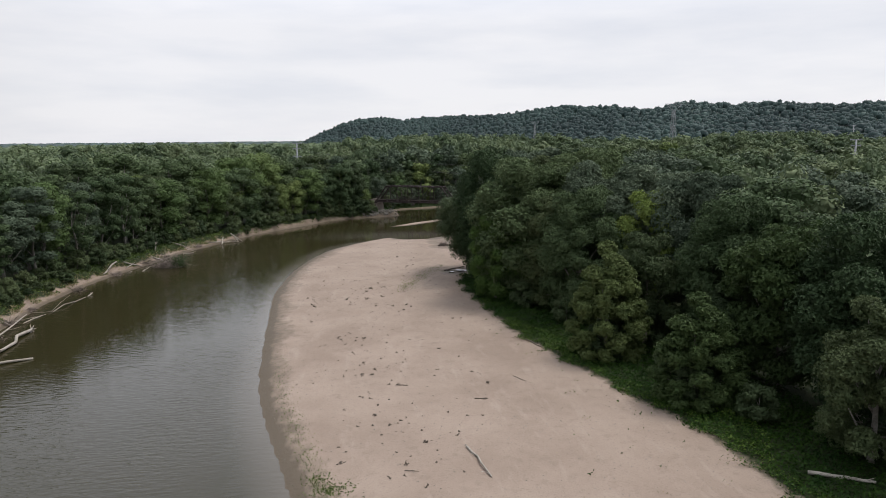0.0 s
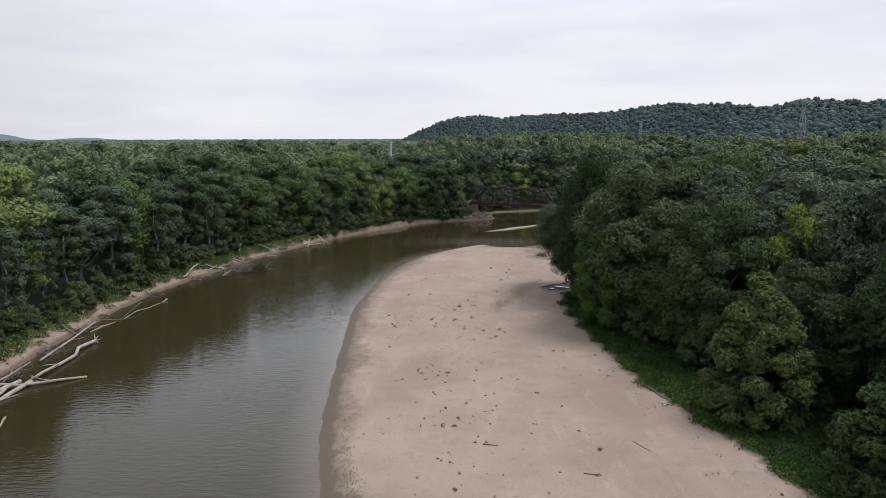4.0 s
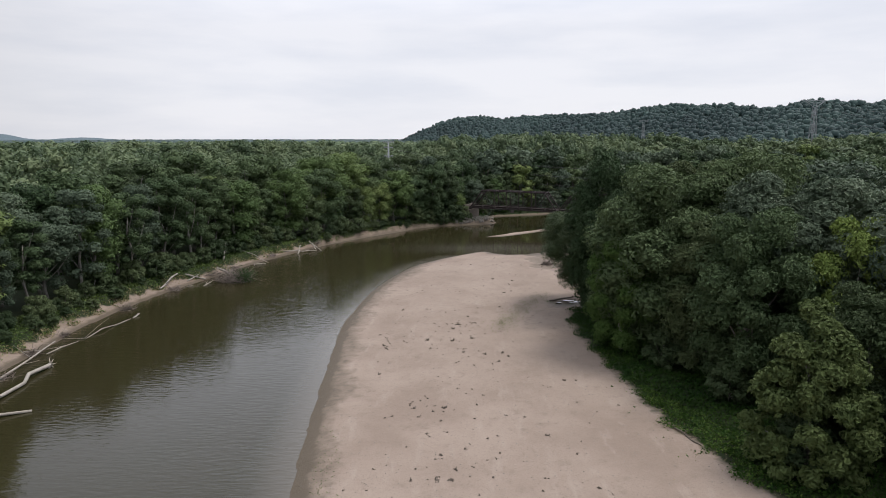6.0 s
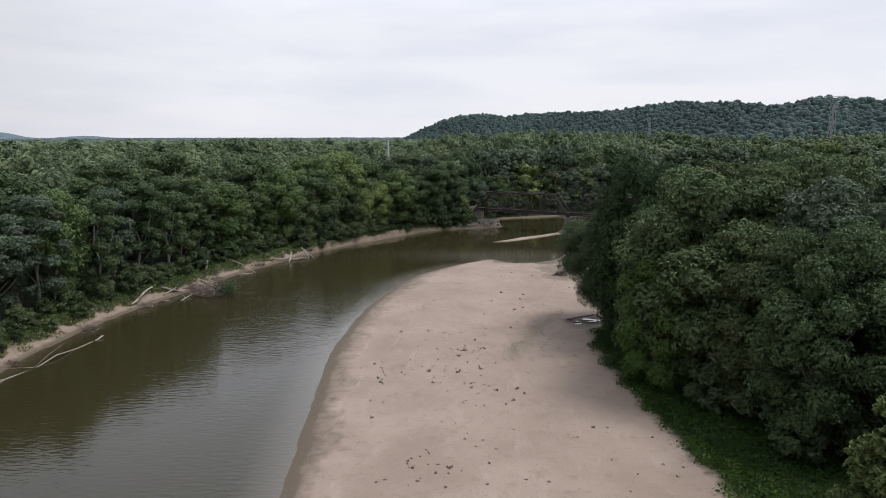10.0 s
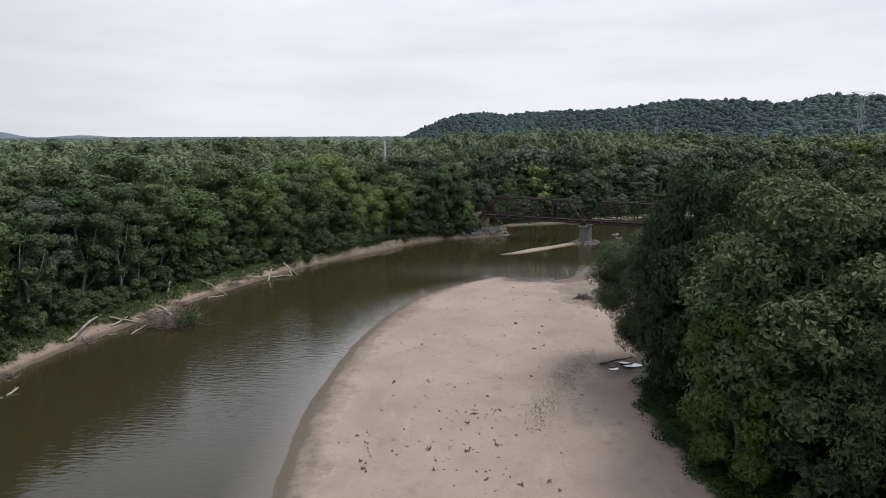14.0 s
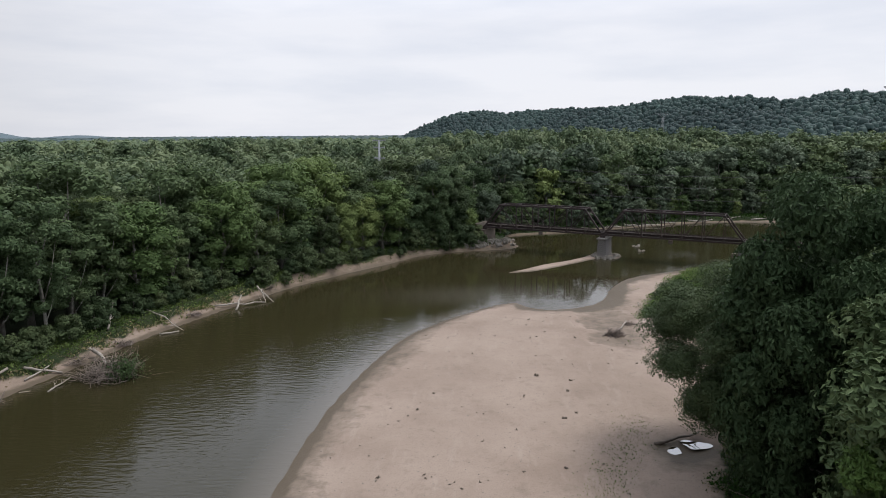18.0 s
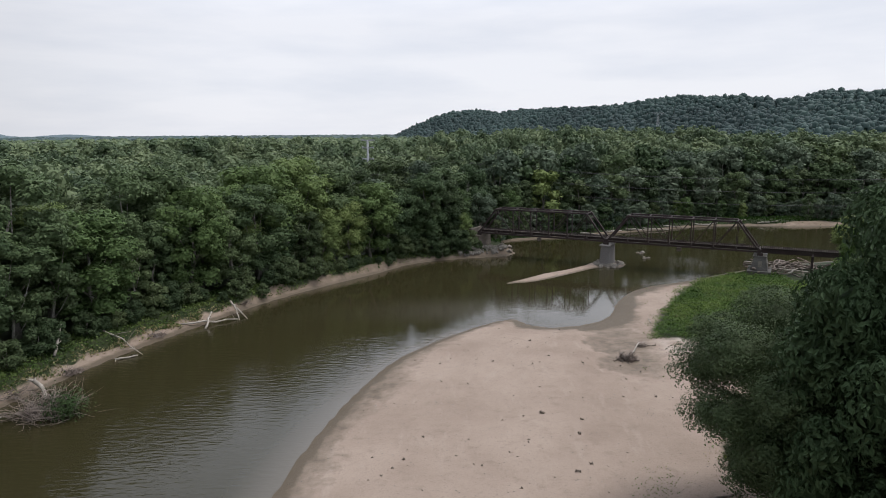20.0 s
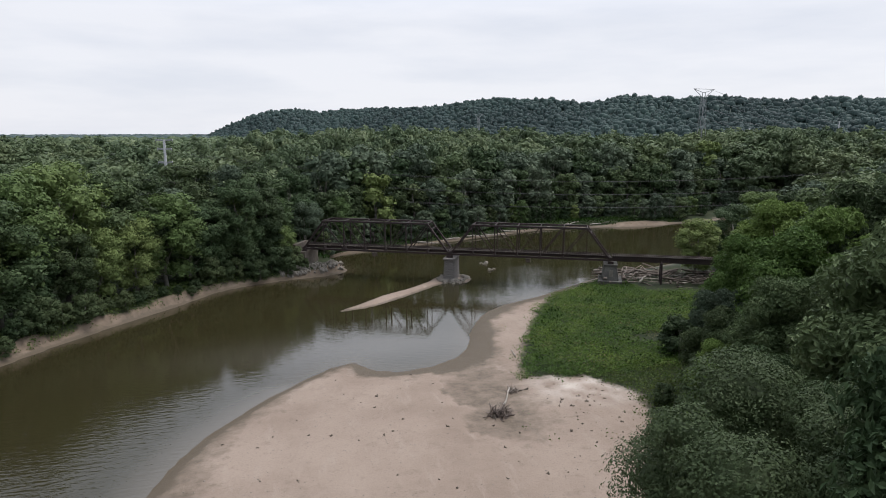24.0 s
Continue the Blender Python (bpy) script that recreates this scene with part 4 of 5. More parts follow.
# green woods turned blue: the air's haze is painted into this base colour
FARLAND = rough_stuff("haze_blue_woods", (0.070, 0.105, 0.120), (0.082, 0.118, 0.135), 0.02, 0.95, 0.15, 0.6, 2.0)
az = np.radians(np.linspace(-44, 62, 300)); rad = np.geomspace(1850, 4700, 40)
A_, R_ = np.meshgrid(az, rad)
HX, HY = R_ * np.sin(A_), 70 + R_ * np.cos(A_)
HZ = 13 + r.uniform(0, 5, HX.shape)
HZ += np.clip((R_ - 3300) / 500, 0, 1) * (40 * np.exp(-((np.degrees(A_) + 34.8) / 1.7) ** 2) + 20 * np.exp(-((np.degrees(A_) + 29.3) / 2.4) ** 2))
idx = np.arange(HX.size).reshape(HX.shape)
quads = np.stack([idx[:-1, :-1], idx[:-1, 1:], idx[1:, 1:], idx[1:, :-1]], -1).reshape(-1, 4)
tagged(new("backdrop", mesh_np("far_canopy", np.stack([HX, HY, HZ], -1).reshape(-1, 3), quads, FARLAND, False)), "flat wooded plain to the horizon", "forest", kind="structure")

# ================= the railway bridge =================
B_ANGLE = -27.0
B0 = Vector((9.9, 333.2, 0))
B_DIR = Vector((math.cos(radians(B_ANGLE)), math.sin(radians(B_ANGLE)), 0))
B_OUT = Vector((-B_DIR.y, B_DIR.x, 0))
SPAN, PANELS, Z_BOT, Z_TOP, HALF = 40.6, 7, 7.35, 15.1, 2.6


def bridge_pose(s, z=0.0):
    return pose(B0.x + B_DIR.x * s, B0.y + B_DIR.y * s, z, 0, 0, B_ANGLE)


def truss_span(at):
    t = thing("truss_bridge_span", "rusted brown steel railway truss span over the river", "bridge", bridge_pose(at), "truss spans")
    p_len = SPAN / PANELS
    px = [i * p_len for i in range(PANELS + 1)]
    for side in (-1, 1):
        y = side * HALF
        part("bottom_chord", bar((px[0] - 0.2, y, Z_BOT), (px[-1] + 0.2, y, Z_BOT), 0.42, 0.5, 0.03), RUST, t)
        part("top_chord", bar((px[1], y, Z_TOP), (px[-2], y, Z_TOP), 0.48, 0.46, 0.03), RUST, t)
        part("end_post", bar((px[0], y, Z_BOT), (px[1], y, Z_TOP), 0.48, 0.44, 0.03), RUST, t)
        part("end_post", bar((px[-1], y, Z_BOT), (px[-2], y, Z_TOP), 0.48, 0.44, 0.03), RUST, t)
        for i in range(1, PANELS):
            w = 0.16 if i in (1, PANELS - 1) else 0.30
            part("vertical_post", bar((px[i], y, Z_BOT), (px[i], y, Z_TOP), w, w), RUST, t)
        for a, b in ((1, 2), (2, 3), (5, 4), (6, 5), (3, 4), (4, 3)):
            w = 0.10 if (a, b) in ((3, 4), (4, 3)) else 0.20
            part("diagonal", bar((px[a], y + 0.02 * side, Z_TOP), (px[b], y + 0.02 * side, Z_BOT), w, w * 1.2), RUST, t)
        for i in range(0, PANELS + 1):
            part("gusset_plate", box((0.8, 0.06, 0.7), (px[i], y + side * 0.25, Z_BOT + 0.1)), RUST, t)
        part("handrail", bar((px[0], side * 2.2, Z_BOT + 1.9), (px[-1], side * 2.2, Z_BOT + 1.9), 0.06, 0.06), RUST, t)
        part("stringer", bar((px[0], side * 0.85, Z_BOT + 0.45), (px[-1], side * 0.85, Z_BOT + 0.45), 0.3, 0.7), RUST, t)
        part("rail", bar((px[0], side * 0.75, Z_BOT + 1.12), (px[-1], side * 0.75, Z_BOT + 1.12), 0.08, 0.16), RUST, t)
    for i in range(PANELS + 1):
        part("floor_beam", bar((px[i], -HALF, Z_BOT + 0.25), (px[i], HALF, Z_BOT + 0.25), 0.3, 0.9), RUST, t)
    for i in range(1, PANELS):
        part("top_strut", bar((px[i], -HALF, Z_TOP), (px[i], HALF, Z_TOP), 0.26, 0.3), RUST, t)
        if i < PANELS - 1:
            part("lateral_brace", bar((px[i], -HALF, Z_TOP - 0.05), (px[i + 1], HALF, Z_TOP - 0.05), 0.08, 0.08), RUST, t)
            part("lateral_brace", bar((px[i], HALF, Z_TOP - 0.10), (px[i + 1], -HALF, Z_TOP - 0.10), 0.08, 0.08), RUST, t)
    for i in (0, PANELS):
        j = 1 if i == 0 else PANELS - 1
        f = 0.82
        x, z = px[i] + (px[j] - px[i]) * f, Z_BOT + (Z_TOP - Z_BOT) * f
        part("portal_strut", bar((x, -HALF, z), (x, HALF, z), 0.16, 0.3), RUST, t)
        for side in (-1, 1):
            part("portal_knee", bar((x, side * 1.0, z), (px[i] + (px[j] - px[i]) * 0.66, side * HALF, Z_BOT + (Z_TOP - Z_BOT) * 0.66), 0.12, 0.12), RUST, t)
    bm = bmesh.new()
    k = 0.3
    while k < SPAN:
        box_bm(bm, (0.24, 3.4 + (0.9 if int(k * 2) % 7 == 0 else 0), 0.22), pose(k, 0, Z_BOT + 0.92))
        k += 0.52
    tagged(part("ties", bm, TIE, t, "weathered timber sleepers"), kind="stuff")
    part("hung_box", box((1.2, 0.9, 1.0), (SPAN * 0.5, -HALF - 0.1, Z_BOT - 0.85), 0.04), TIE, t, "dark box hung below the chord")
    return t


span_a = truss_span(0.2)
copy_thing(span_a, bridge_pose(41.2))

appr = thing("girder_approach_span", "dark steel plate girder approach of the railway bridge", "bridge", bridge_pose(82.2))
for side in (-1, 1):
    for a, b in ((0.2, 12.0), (12.2, 30)):
        part("plate_girder", bar((a, side * 1.1, Z_BOT + 0.15), (b, side * 1.1, Z_BOT + 0.15), 0.28, 1.25, 0.02), RUST, appr)
        part("flange", bar((a, side * 1.1, Z_BOT + 0.80), (b, side * 1.1, Z_BOT + 0.80), 0.5, 0.06), RUST, appr)
        x = a + 1.5
        while x < b:
            part("stiffener", box((0.08, 0.14, 1.2), (x, side * 1.32, Z_BOT + 0.15)), RUST, appr)
            x += 1.6
    part("rail", bar((0, side * 0.75, Z_BOT + 1.12), (30, side * 0.75, Z_BOT + 1.12), 0.08, 0.16), RUST, appr)
bm = bmesh.new()
for i in range(58):
    box_bm(bm, (0.24, 3.4, 0.22), pose(0.2 + i * 0.52, 0, Z_BOT + 0.95))
tagged(part("ties", bm, TIE, appr, "weathered timber sleepers"), kind="stuff")
for side in (-1, 1):
    part("bent_column", bar((12.1, side * 1.3, -0.5), (12.1, side * 1.1, Z_BOT - 0.5), 0.5, 0.5, 0.04), RUST, appr)
part("bent_cap", bar((12.1, -1.8, Z_BOT - 0.65), (12.1, 1.8, Z_BOT - 0.65), 0.5, 0.45, 0.03), RUST, appr)
part("bent_brace", bar((12.1, -1.3, 1.8), (12.1, 1.1, Z_BOT - 1.2), 0.1, 0.14), RUST, appr)

# stone river pier
pier = thing("stone_pier", "grey coursed limestone bridge pier standing in the river", "bridge pier", bridge_pose(41.0))
core_bm = bmesh.new()
box_bm(core_bm, (2.1, 6.6, 8.0), pose(0, 0, 2.4))
part("core", core_bm, STONE, pier, "recessed mortar core")
blocks = {}
r = np.random.default_rng(5)
def stone_mesh(sx, sy, sz):
    key = (round(sx, 1), round(sy, 1), round(sz, 1))
    if key not in blocks:
        bm = bmesh.new(); box_bm(bm, (key[0] - 0.05, key[1] - 0.05, key[2] - 0.05), Matrix(), 0.05)
        me = bpy.data.meshes.new("stone"); bm.to_mesh(me); bm.free(); me.materials.append(STONE)
        blocks[key] = me
    return blocks[key]
for course in range(11):
    z = -0.9 + course * 0.62
    grow = (10 - course) * 0.035
    wx_, wy_ = 1.25 + grow, 3.5 + grow
    off = 0.7 if course % 2 else 0.0
    for side in (-1, 1):
        y = -wy_ + 0.35
        lengths = [1.4] * 5 if not off else [0.7, 1.4, 1.4, 1.4, 1.4, 0.7]
        for ln in lengths:
            o = part("stone", stone_mesh(0.6, ln, 0.6), None, pier)
            o.location = (side * (wx_ - 0.25) + r.normal(0, 0.012), y - 0.35 + ln / 2 + r.normal(0, 0.01), z + 0.3)
            y += ln
        cuts = [1.2, 1.2] if not off else [0.6, 1.2, 0.6]
        x = -1.2
        for ln in cuts:
            o = part("stone", stone_mesh(ln, 0.6, 0.6), None, pier)
            o.location = (x + ln / 2, side * (wy_ - 0.1) + r.normal(0, 0.012), z + 0.3)
            x += ln
part("cap", box((3.2, 8.0, 0.45), (0, 0, 6.12), 0.06), STONE, pier, "pale limestone cap")
for side in (-1, 1):
    part("bearing", box((1.6, 0.7, 0.75), (0, side * HALF, 6.72), 0.04), RUST, pier, "rusted steel bearing")

# concrete pier at the grass
pier2 = thing("concrete_pier", "stained concrete bridge pier on a stepped footing", "bridge pier", bridge_pose(82.0))
def tapered(bx, by, tx, ty, z0, z1):
    bm = bmesh.new()
    vs = [bm.verts.new((sx * a, sy * b, z)) for a, b, z in ((bx, by, z0), (tx, ty, z1)) for sx, sy in ((-1, -1), (1, -1), (1, 1), (-1, 1))]
    for f in ((3, 2, 1, 0), (4, 5, 6, 7), (0, 1, 5, 4), (1, 2, 6, 5), (2, 3, 7, 6), (3, 0, 4, 7)):
        bm.faces.new([vs[i] for i in f])
    bmesh.ops.bevel(bm, geom=list(bm.edges), offset=0.06, segments=1, affect="EDGES")
    return bm
part("footing", tapered(2.9, 4.6, 2.9, 4.6, -1.0, 2.4), CONCRETE, pier2, "square dark concrete footing")
part("shaft", tapered(2.1, 3.8, 1.5, 3.2, 2.4, 5.9), CONCRETE, pier2)
part("cap", tapered(1.7, 3.4, 1.7, 3.4, 5.9, 6.35), CONCRETE, pier2)
part("plaque", box((0.9, 0.08, 1.6), (0.1, -3.62, 4.2), 0.02), ROCK, pier2, "pale worn patch on the face")
for side in (-1, 1):
    part("bearing", box((1.4, 0.7, 0.75), (0, side * HALF, 6.7), 0.04), RUST, pier2, "rusted steel bearing")

OLD_STONE = rough_stuff("brown_stained_masonry", (0.062, 0.050, 0.040), (0.110, 0.090, 0.072), 0.5, 0.9, 4, 0.7, 0.04)
abut = thing("bridge_abutment", "weathered stone and concrete abutment below the bridge's end", "abutment", bridge_pose(-0.6))
part("wall", tapered(2.0, 4.6, 1.7, 4.4, -0.5, 6.6), OLD_STONE, abut)
part("wing_wall", tapered(2.2, 0.7, 1.9, 0.55, 0.5, 5.2), OLD_STONE, abut).location = (-3.0, -4.4, 0)
part("backwall", box((1.0, 8.4, 1.9), (-1.6, 0, 7.5), 0.05), OLD_STONE, abut)
part("approach_deck", box((14, 4.2, 0.9), (-9.2, 0, 7.6), 0.05), TIE, abut, "timber decked approach")
for side in (-1, 1):
    part("bearing", box((1.4, 0.7, 0.75), (0.9, side * HALF, 6.9), 0.04), RUST, abut, "rusted steel bearing")

# ================= rocks =================
ROCKS = []
for i in range(6):
    v, f = ICO1
    rr_ = np.random.default_rng(40 + i)
    w = v * (1 + rr_.normal(0, 0.16, (len(v), 1))) * rr_.uniform(0.6, 1.1, 3)
    ROCKS.append(mesh_np("rock", w, f, ROCK, False))


def rock_heap(label, spots, lo, hi, seed):
    rr_ = np.random.default_rng(seed)
    x0, y0 = np.mean([q[0] for q in spots]), np.mean([q[1] for q in spots])
    t = thing("riprap", label, "rocks", pose(x0, y0, 0))
    for x, y in spots:
        o = part("rock", ROCKS[rr_.integers(6)], None, t)
        s_ = rr_.uniform(lo, hi)
        z = max(float(ground_at(np.array([x]), np.array([y]))[0][0]), -0.3)
        o.location, o.scale, o.rotation_euler = (x - x0, y - y0, z + s_ * 0.2), (s_, s_, s_ * 0.75), tuple(rr_.uniform(0, 6.28, 3))


r = np.random.default_rng(17)
pc = B0 + B_DIR * 41.0
sp = []
while len(sp) < 95:
    a, q = r.uniform(0, 6.28), r.uniform(0.75, 1.25)
    x, y = pc.x + B_DIR.x * math.cos(a) * 2.9 * q + B_OUT.x * math.sin(a) * 5.0 * q, pc.y + B_DIR.y * math.cos(a) * 2.9 * q + B_OUT.y * math.sin(a) * 5.0 * q
    if math.cos(a) > -0.3 or math.sin(a) < 0.2:
        sp.append((x + (0.9 if math.cos(a) > 0 else 0), y))
rock_heap("pale broken riprap rocks heaped round the stone pier", sp, 0.35, 0.85, 3)
sp = [(r.uniform(2, 20), 0) for _ in range(110)]
sp = [(x, float(np.interp(x, [2, 8, 14, 20.5], [325.3, 326.5, 328.2, 333.0])) + abs(r.normal(0.3, 1.6)) ) for x, _ in sp]
rock_heap("grey riprap rocks and rubble along the abutment's shore", sp, 0.3, 0.9, 4)
rock_heap("pale rocks breaking the river's surface", [(61.9, 332.6), (60.8, 333.4), (61.3, 331.5), (62.6, 333.5), (60.2, 332.4), (61, 323.6), (60, 323.0), (61.8, 324.1)], 0.5, 1.0, 5)

# ================= driftwood =================
def log_mesh(name, a, b, r0, r1, seed, twigs=0, roots=0, mat=None):
    """A bent tapered trunk from a to b, with broken branches and a root plate at its thick end."""
    rr_ = np.random.default_rng(seed)
    a, b = np.array(a, float), np.array(b, float)
    ln = np.linalg.norm(b - a)
    pts = [a + (b - a) * t + rr_.normal(0, 0.02 * ln, 3) * (0 < t < 1) * np.array([1, 1, 0.5]) for t in np.linspace(0, 1, 6)]
    rad = np.linspace(r0, r1, 6)
    pieces = [tube_arrays(pts, rad, 7)]
    for _ in range(twigs):
        t = rr_.uniform(0.3, 0.95)
        q = a + (b - a) * t
        d = rr_.normal(0, 1, 3); d[2] = abs(d[2]) * 0.7
        d = d / np.linalg.norm(d) * ln * rr_.uniform(0.10, 0.24) + (b - a) * 0.06
        g = (r0 + (r1 - r0) * t) * 0.45
        pieces.append(tube_arrays([q, q + d * 0.5 + rr_.normal(0, 0.1, 3), q + d], [g, g * 0.7, g * 0.3], 5))
    for _ in range(roots):
        d = rr_.normal(0, 1, 3); ax = (a - b) / ln
        d = d - ax * (d @ ax) * 0.5
        d = d / np.linalg.norm(d) * r0 * rr_.uniform(2.5, 5.0)
        pieces.append(tube_arrays([a, a + d * 0.6 + ax * 0.1, a + d + ax * r0], [r0 * 0.5, r0 * 0.3, r0 * 0.1], 5))
    v, f = join(pieces)
    return mesh_np(name, v, f, mat or DRIFT, True)


def log(label, a, b, r0, r1, seed, twigs=3, roots=0, mat=None, group="driftwood logs"):
    """a, b: x, y, height above the ground or water."""
    def lift(p_):
        z = max(float(ground_at(np.array([p_[0]]), np.array([p_[1]]))[0][0]), -0.05)
        return np.array((p_[0], p_[1], z + p_[2]))
    A, B_ = lift(a), lift(b)
    me = log_mesh("driftwood_log", (0, 0, 0), B_ - A, r0, r1, seed, twigs, roots, mat)
    ob = new("driftwood_log", me)
    ob.location = A
    return tagged(ob, label, "log", group)


for i, (a, b, r0, r1, tw, ro) in enumerate([
        ((-67.2, 139.8, 0.5), (-66.4, 117.0, 0.4), 0.34, 0.22, 2, 9), ((-58.8, 121.5, 0.15), (-73.5, 113.5, 0.6), 0.20, 0.30, 4, 0),
        ((-66.0, 118.5, 0.5), (-66.5, 98.0, 0.2), 0.36, 0.24, 2, 7), ((-67.5, 118.0, 0.7), (-69.5, 97.0, 0.3), 0.34, 0.2, 2, 0),
        ((-68.3, 116.5, 0.6), (-64.0, 97.5, 0.1), 0.26, 0.16, 2, 0), ((-71.6, 146.0, 0.3), (-68.2, 170.2, 0.1), 0.13, 0.07, 2, 0),
        ((-70.5, 128.0, 0.6), (-73.4, 151.5, 0.9), 0.22, 0.10, 5, 0), ((-61.7, 105.8, 0.1), (-59.0, 98.5, 0.1), 0.14, 0.06, 5, 0),
        ((-72.0, 113.0, 0.4), (-69.5, 124.0, 1.8), 0.2, 0.07, 6, 0), ((-68.0, 170.8, 0.0), (-67.6, 173.0, 0.5), 0.2, 0.1, 6, 4),
        ((-72.6, 194.5, 0.3), (-72.4, 205.0, 0.4), 0.28, 0.2, 1, 0), ((-71.0, 206.8, 0.3), (-66.6, 209.8, 0.2), 0.22, 0.14, 2, 0),
        ((-69.8, 205.0, 0.2), (-68.6, 209.5, 0.9), 0.18, 0.1, 1, 0), ((-67.1, 225.8, 0.2), (-67.6, 229.5, 4.6), 0.26, 0.14, 3, 0),
        ((-69.2, 240.5, 2.0), (-56.0, 233.6, 0.3), 0.2, 0.08, 4, 0), ((-55.5, 249.5, 0.5), (-46.0, 256.5, 0.2), 0.22, 0.12, 3, 0),
        ((-50.6, 249.8, 0.1), (-50.8, 254.5, 2.4), 0.24, 0.14, 2, 0), ((-49.6, 263.0, 1.8), (-44.2, 257.2, 0.1), 0.24, 0.12, 3, 0),
        ((-48.4, 262.0, 1.8), (-45.6, 256.0, 0.1), 0.2, 0.1, 1, 0), ((-64.3, 202.0, 0.05), (-63.4, 206.6, 0.6), 0.16, 0.07, 5, 0),
        ((-59.6, 231.0, 0.2), (-56.8, 233.4, 0.2), 0.2, 0.12, 2, 3), ((-68.6, 201.6, 0.0), (-67.2, 202.2, 0.1), 0.12, 0.08, 1, 0)]):
    log("bleached bare driftwood trunk lying along the bank", a, b, r0, r1, 60 + i, tw, ro)
log("bleached thin log lying on the open sand", (11.9, 73.8, 0.12), (13.4, 66.2, 0.14), 0.13, 0.10, 90, 2, 4)
log("dark broken branch on the sand", (15.5, 88.4, 0.08), (17.4, 87.9, 0.1), 0.07, 0.04, 91, 4, 0, DRIFT_DARK)
log("dark broken branch on the sand", (4.6, 95.9, 0.08), (6.4, 95.3, 0.1), 0.08, 0.04, 92, 4, 0, DRIFT_DARK)
log("dark broken branch on the sand", (4.0, 69.6, 0.08), (5.6, 69.0, 0.1), 0.05, 0.03, 93, 3, 0, DRIFT_DARK)
log("dark branch lying on the sand", (23.0, 96.0, 0.06), (24.4, 93.6, 0.06), 0.05, 0.03, 94, 2, 0, DRIFT_DARK)
log("dark weathered log at the edge of the weeds", (29.6, 114.2, 0.12), (31.4, 108.8, 0.12), 0.13, 0.07, 95, 4, 0, DRIFT_DARK)
log("weathered log half hidden in the weeds", (47.5, 60.8, 0.3), (53.0, 57.6, 0.3), 0.24, 0.16, 96, 3, 0)
log("dead log beside the puddles", (23.5, 182.5, 0.15), (29.5, 184.6, 0.35), 0.2, 0.12, 97, 4, 0, DRIFT_DARK)
log("short white driftwood stick on the sand", (39.9, 249.8, 0.1), (40.4, 253.0, 0.12), 0.12, 0.08, 98, 1, 0)
log("dark branch lying on the sand", (27.6, 171.5, 0.1), (29.5, 168.8, 0.15), 0.09, 0.05, 99, 4, 0, DRIFT_DARK)
for i in range(9):
    rr_ = np.random.default_rng(300 + i)
    x = 50 + i * 9.5 + rr_.normal(0, 1.5)
    y = float(np.interp(x, LEFT[20:28, 0], LEFT[20:28, 1])) + rr_.uniform(0.5, 2.5)
    log("bleached log stranded on the far shore", (x, y, 0.3), (x + rr_.uniform(5, 10), y + rr_.uniform(-2.5, 3), 0.5), 0.3, 0.15, 310 + i, 4, 3)


def brush(name, label, x, y, size, count, seed, mat, tall=1.0, thick=1.0):
    """A tangle of bare twigs."""
    rr_ = np.random.default_rng(seed)
    z = max(float(ground_at(np.array([x]), np.array([y]))[0][0]), -0.1)
    t = thing(name, label, "driftwood", pose(x, y, z))
    pieces = []
    for _ in range(count):
        a = rr_.normal(0, 0.35, 3) * size; a[2] = abs(a[2]) * 0.3
        d = rr_.normal(0, 1, 3); d[2] = abs(d[2]) * 0.8 * tall
        d = d / np.linalg.norm(d) * size * rr_.uniform(0.4, 1.0)
        g = rr_.uniform(0.02, 0.07) * thick
        pieces.append(tube_arrays([a, a + d * 0.5 + rr_.normal(0, 0.08, 3) * size, a + d], [g, g * 0.7, g * 0.3], 4))
    if name == "root_stump":
        for v, f in pieces:
            part("root", mesh_np("root", v, f, mat, True), None, t)
    else:
        v, f = join(pieces)
        tagged(part("branch_tangle", mesh_np("branch_tangle", v, f, mat, True), None, t), kind="stuff")
    return t


TWIG = rough_stuff("grey_purple_twigs", (0.13, 0.105, 0.09), (0.22, 0.18, 0.155), 0.8, 0.9, 6)
brush("brush_pile", "dry brown brush caught against the bank", -72.0, 133.5, 2.6, 90, 1, TWIG, 0.6)
brush("brush_pile", "dry brown brush caught against the bank", -71.3, 121.0, 2.8, 90, 2, TWIG, 0.6)
brush("brush_pile", "dry brown brush caught against the bank", -75.2, 157.0, 1.8, 60, 3, TWIG, 0.8)
for i, (x, y, k) in enumerate([(-72.6, 178, 2.2), (-70.0, 197, 2.4), (-66.8, 214, 2.6), (-63.6, 224, 2.0), (-74.4, 146, 2.2), (-57.5, 243, 1.8), (-47.5, 266, 1.6)]):
    brush("brush_pile", "tangle of bare brown flood wood on the bank", x, y, k, 70, 20 + i, TWIG if i % 2 else DRIFT_DARK, 0.7, 1.3)
brush("root_stump", "dark uprooted stump with splayed roots on the sand", 29.4, 227.6, 1.7, 130, 4, TWIG, 1.4, 2.2)
brush("root_stump", "small dark stranded root on the sand", 33.8, 235.0, 1.1, 60, 5, TWIG, 0.9, 1.6)
log("dead pale limb rising from the stump", (29.8, 228.5, 0.6), (33.2, 234.6, 0.9), 0.16, 0.1, 400, 2, 0)
fallen = brush("fallen_tree", "fallen dead tree in the water with few yellow-green leaves", -58.5, 208.5, 5.2, 360, 6, TWIG, 0.8)
rr_ = np.random.default_rng(8)
q = rr_.normal(0, 1, (900, 3)) * np.array([1.5, 1.3, 1.0]) + np.array([3.4, -0.6, 1.9])
q[:, 2] = np.abs(q[:, 2])
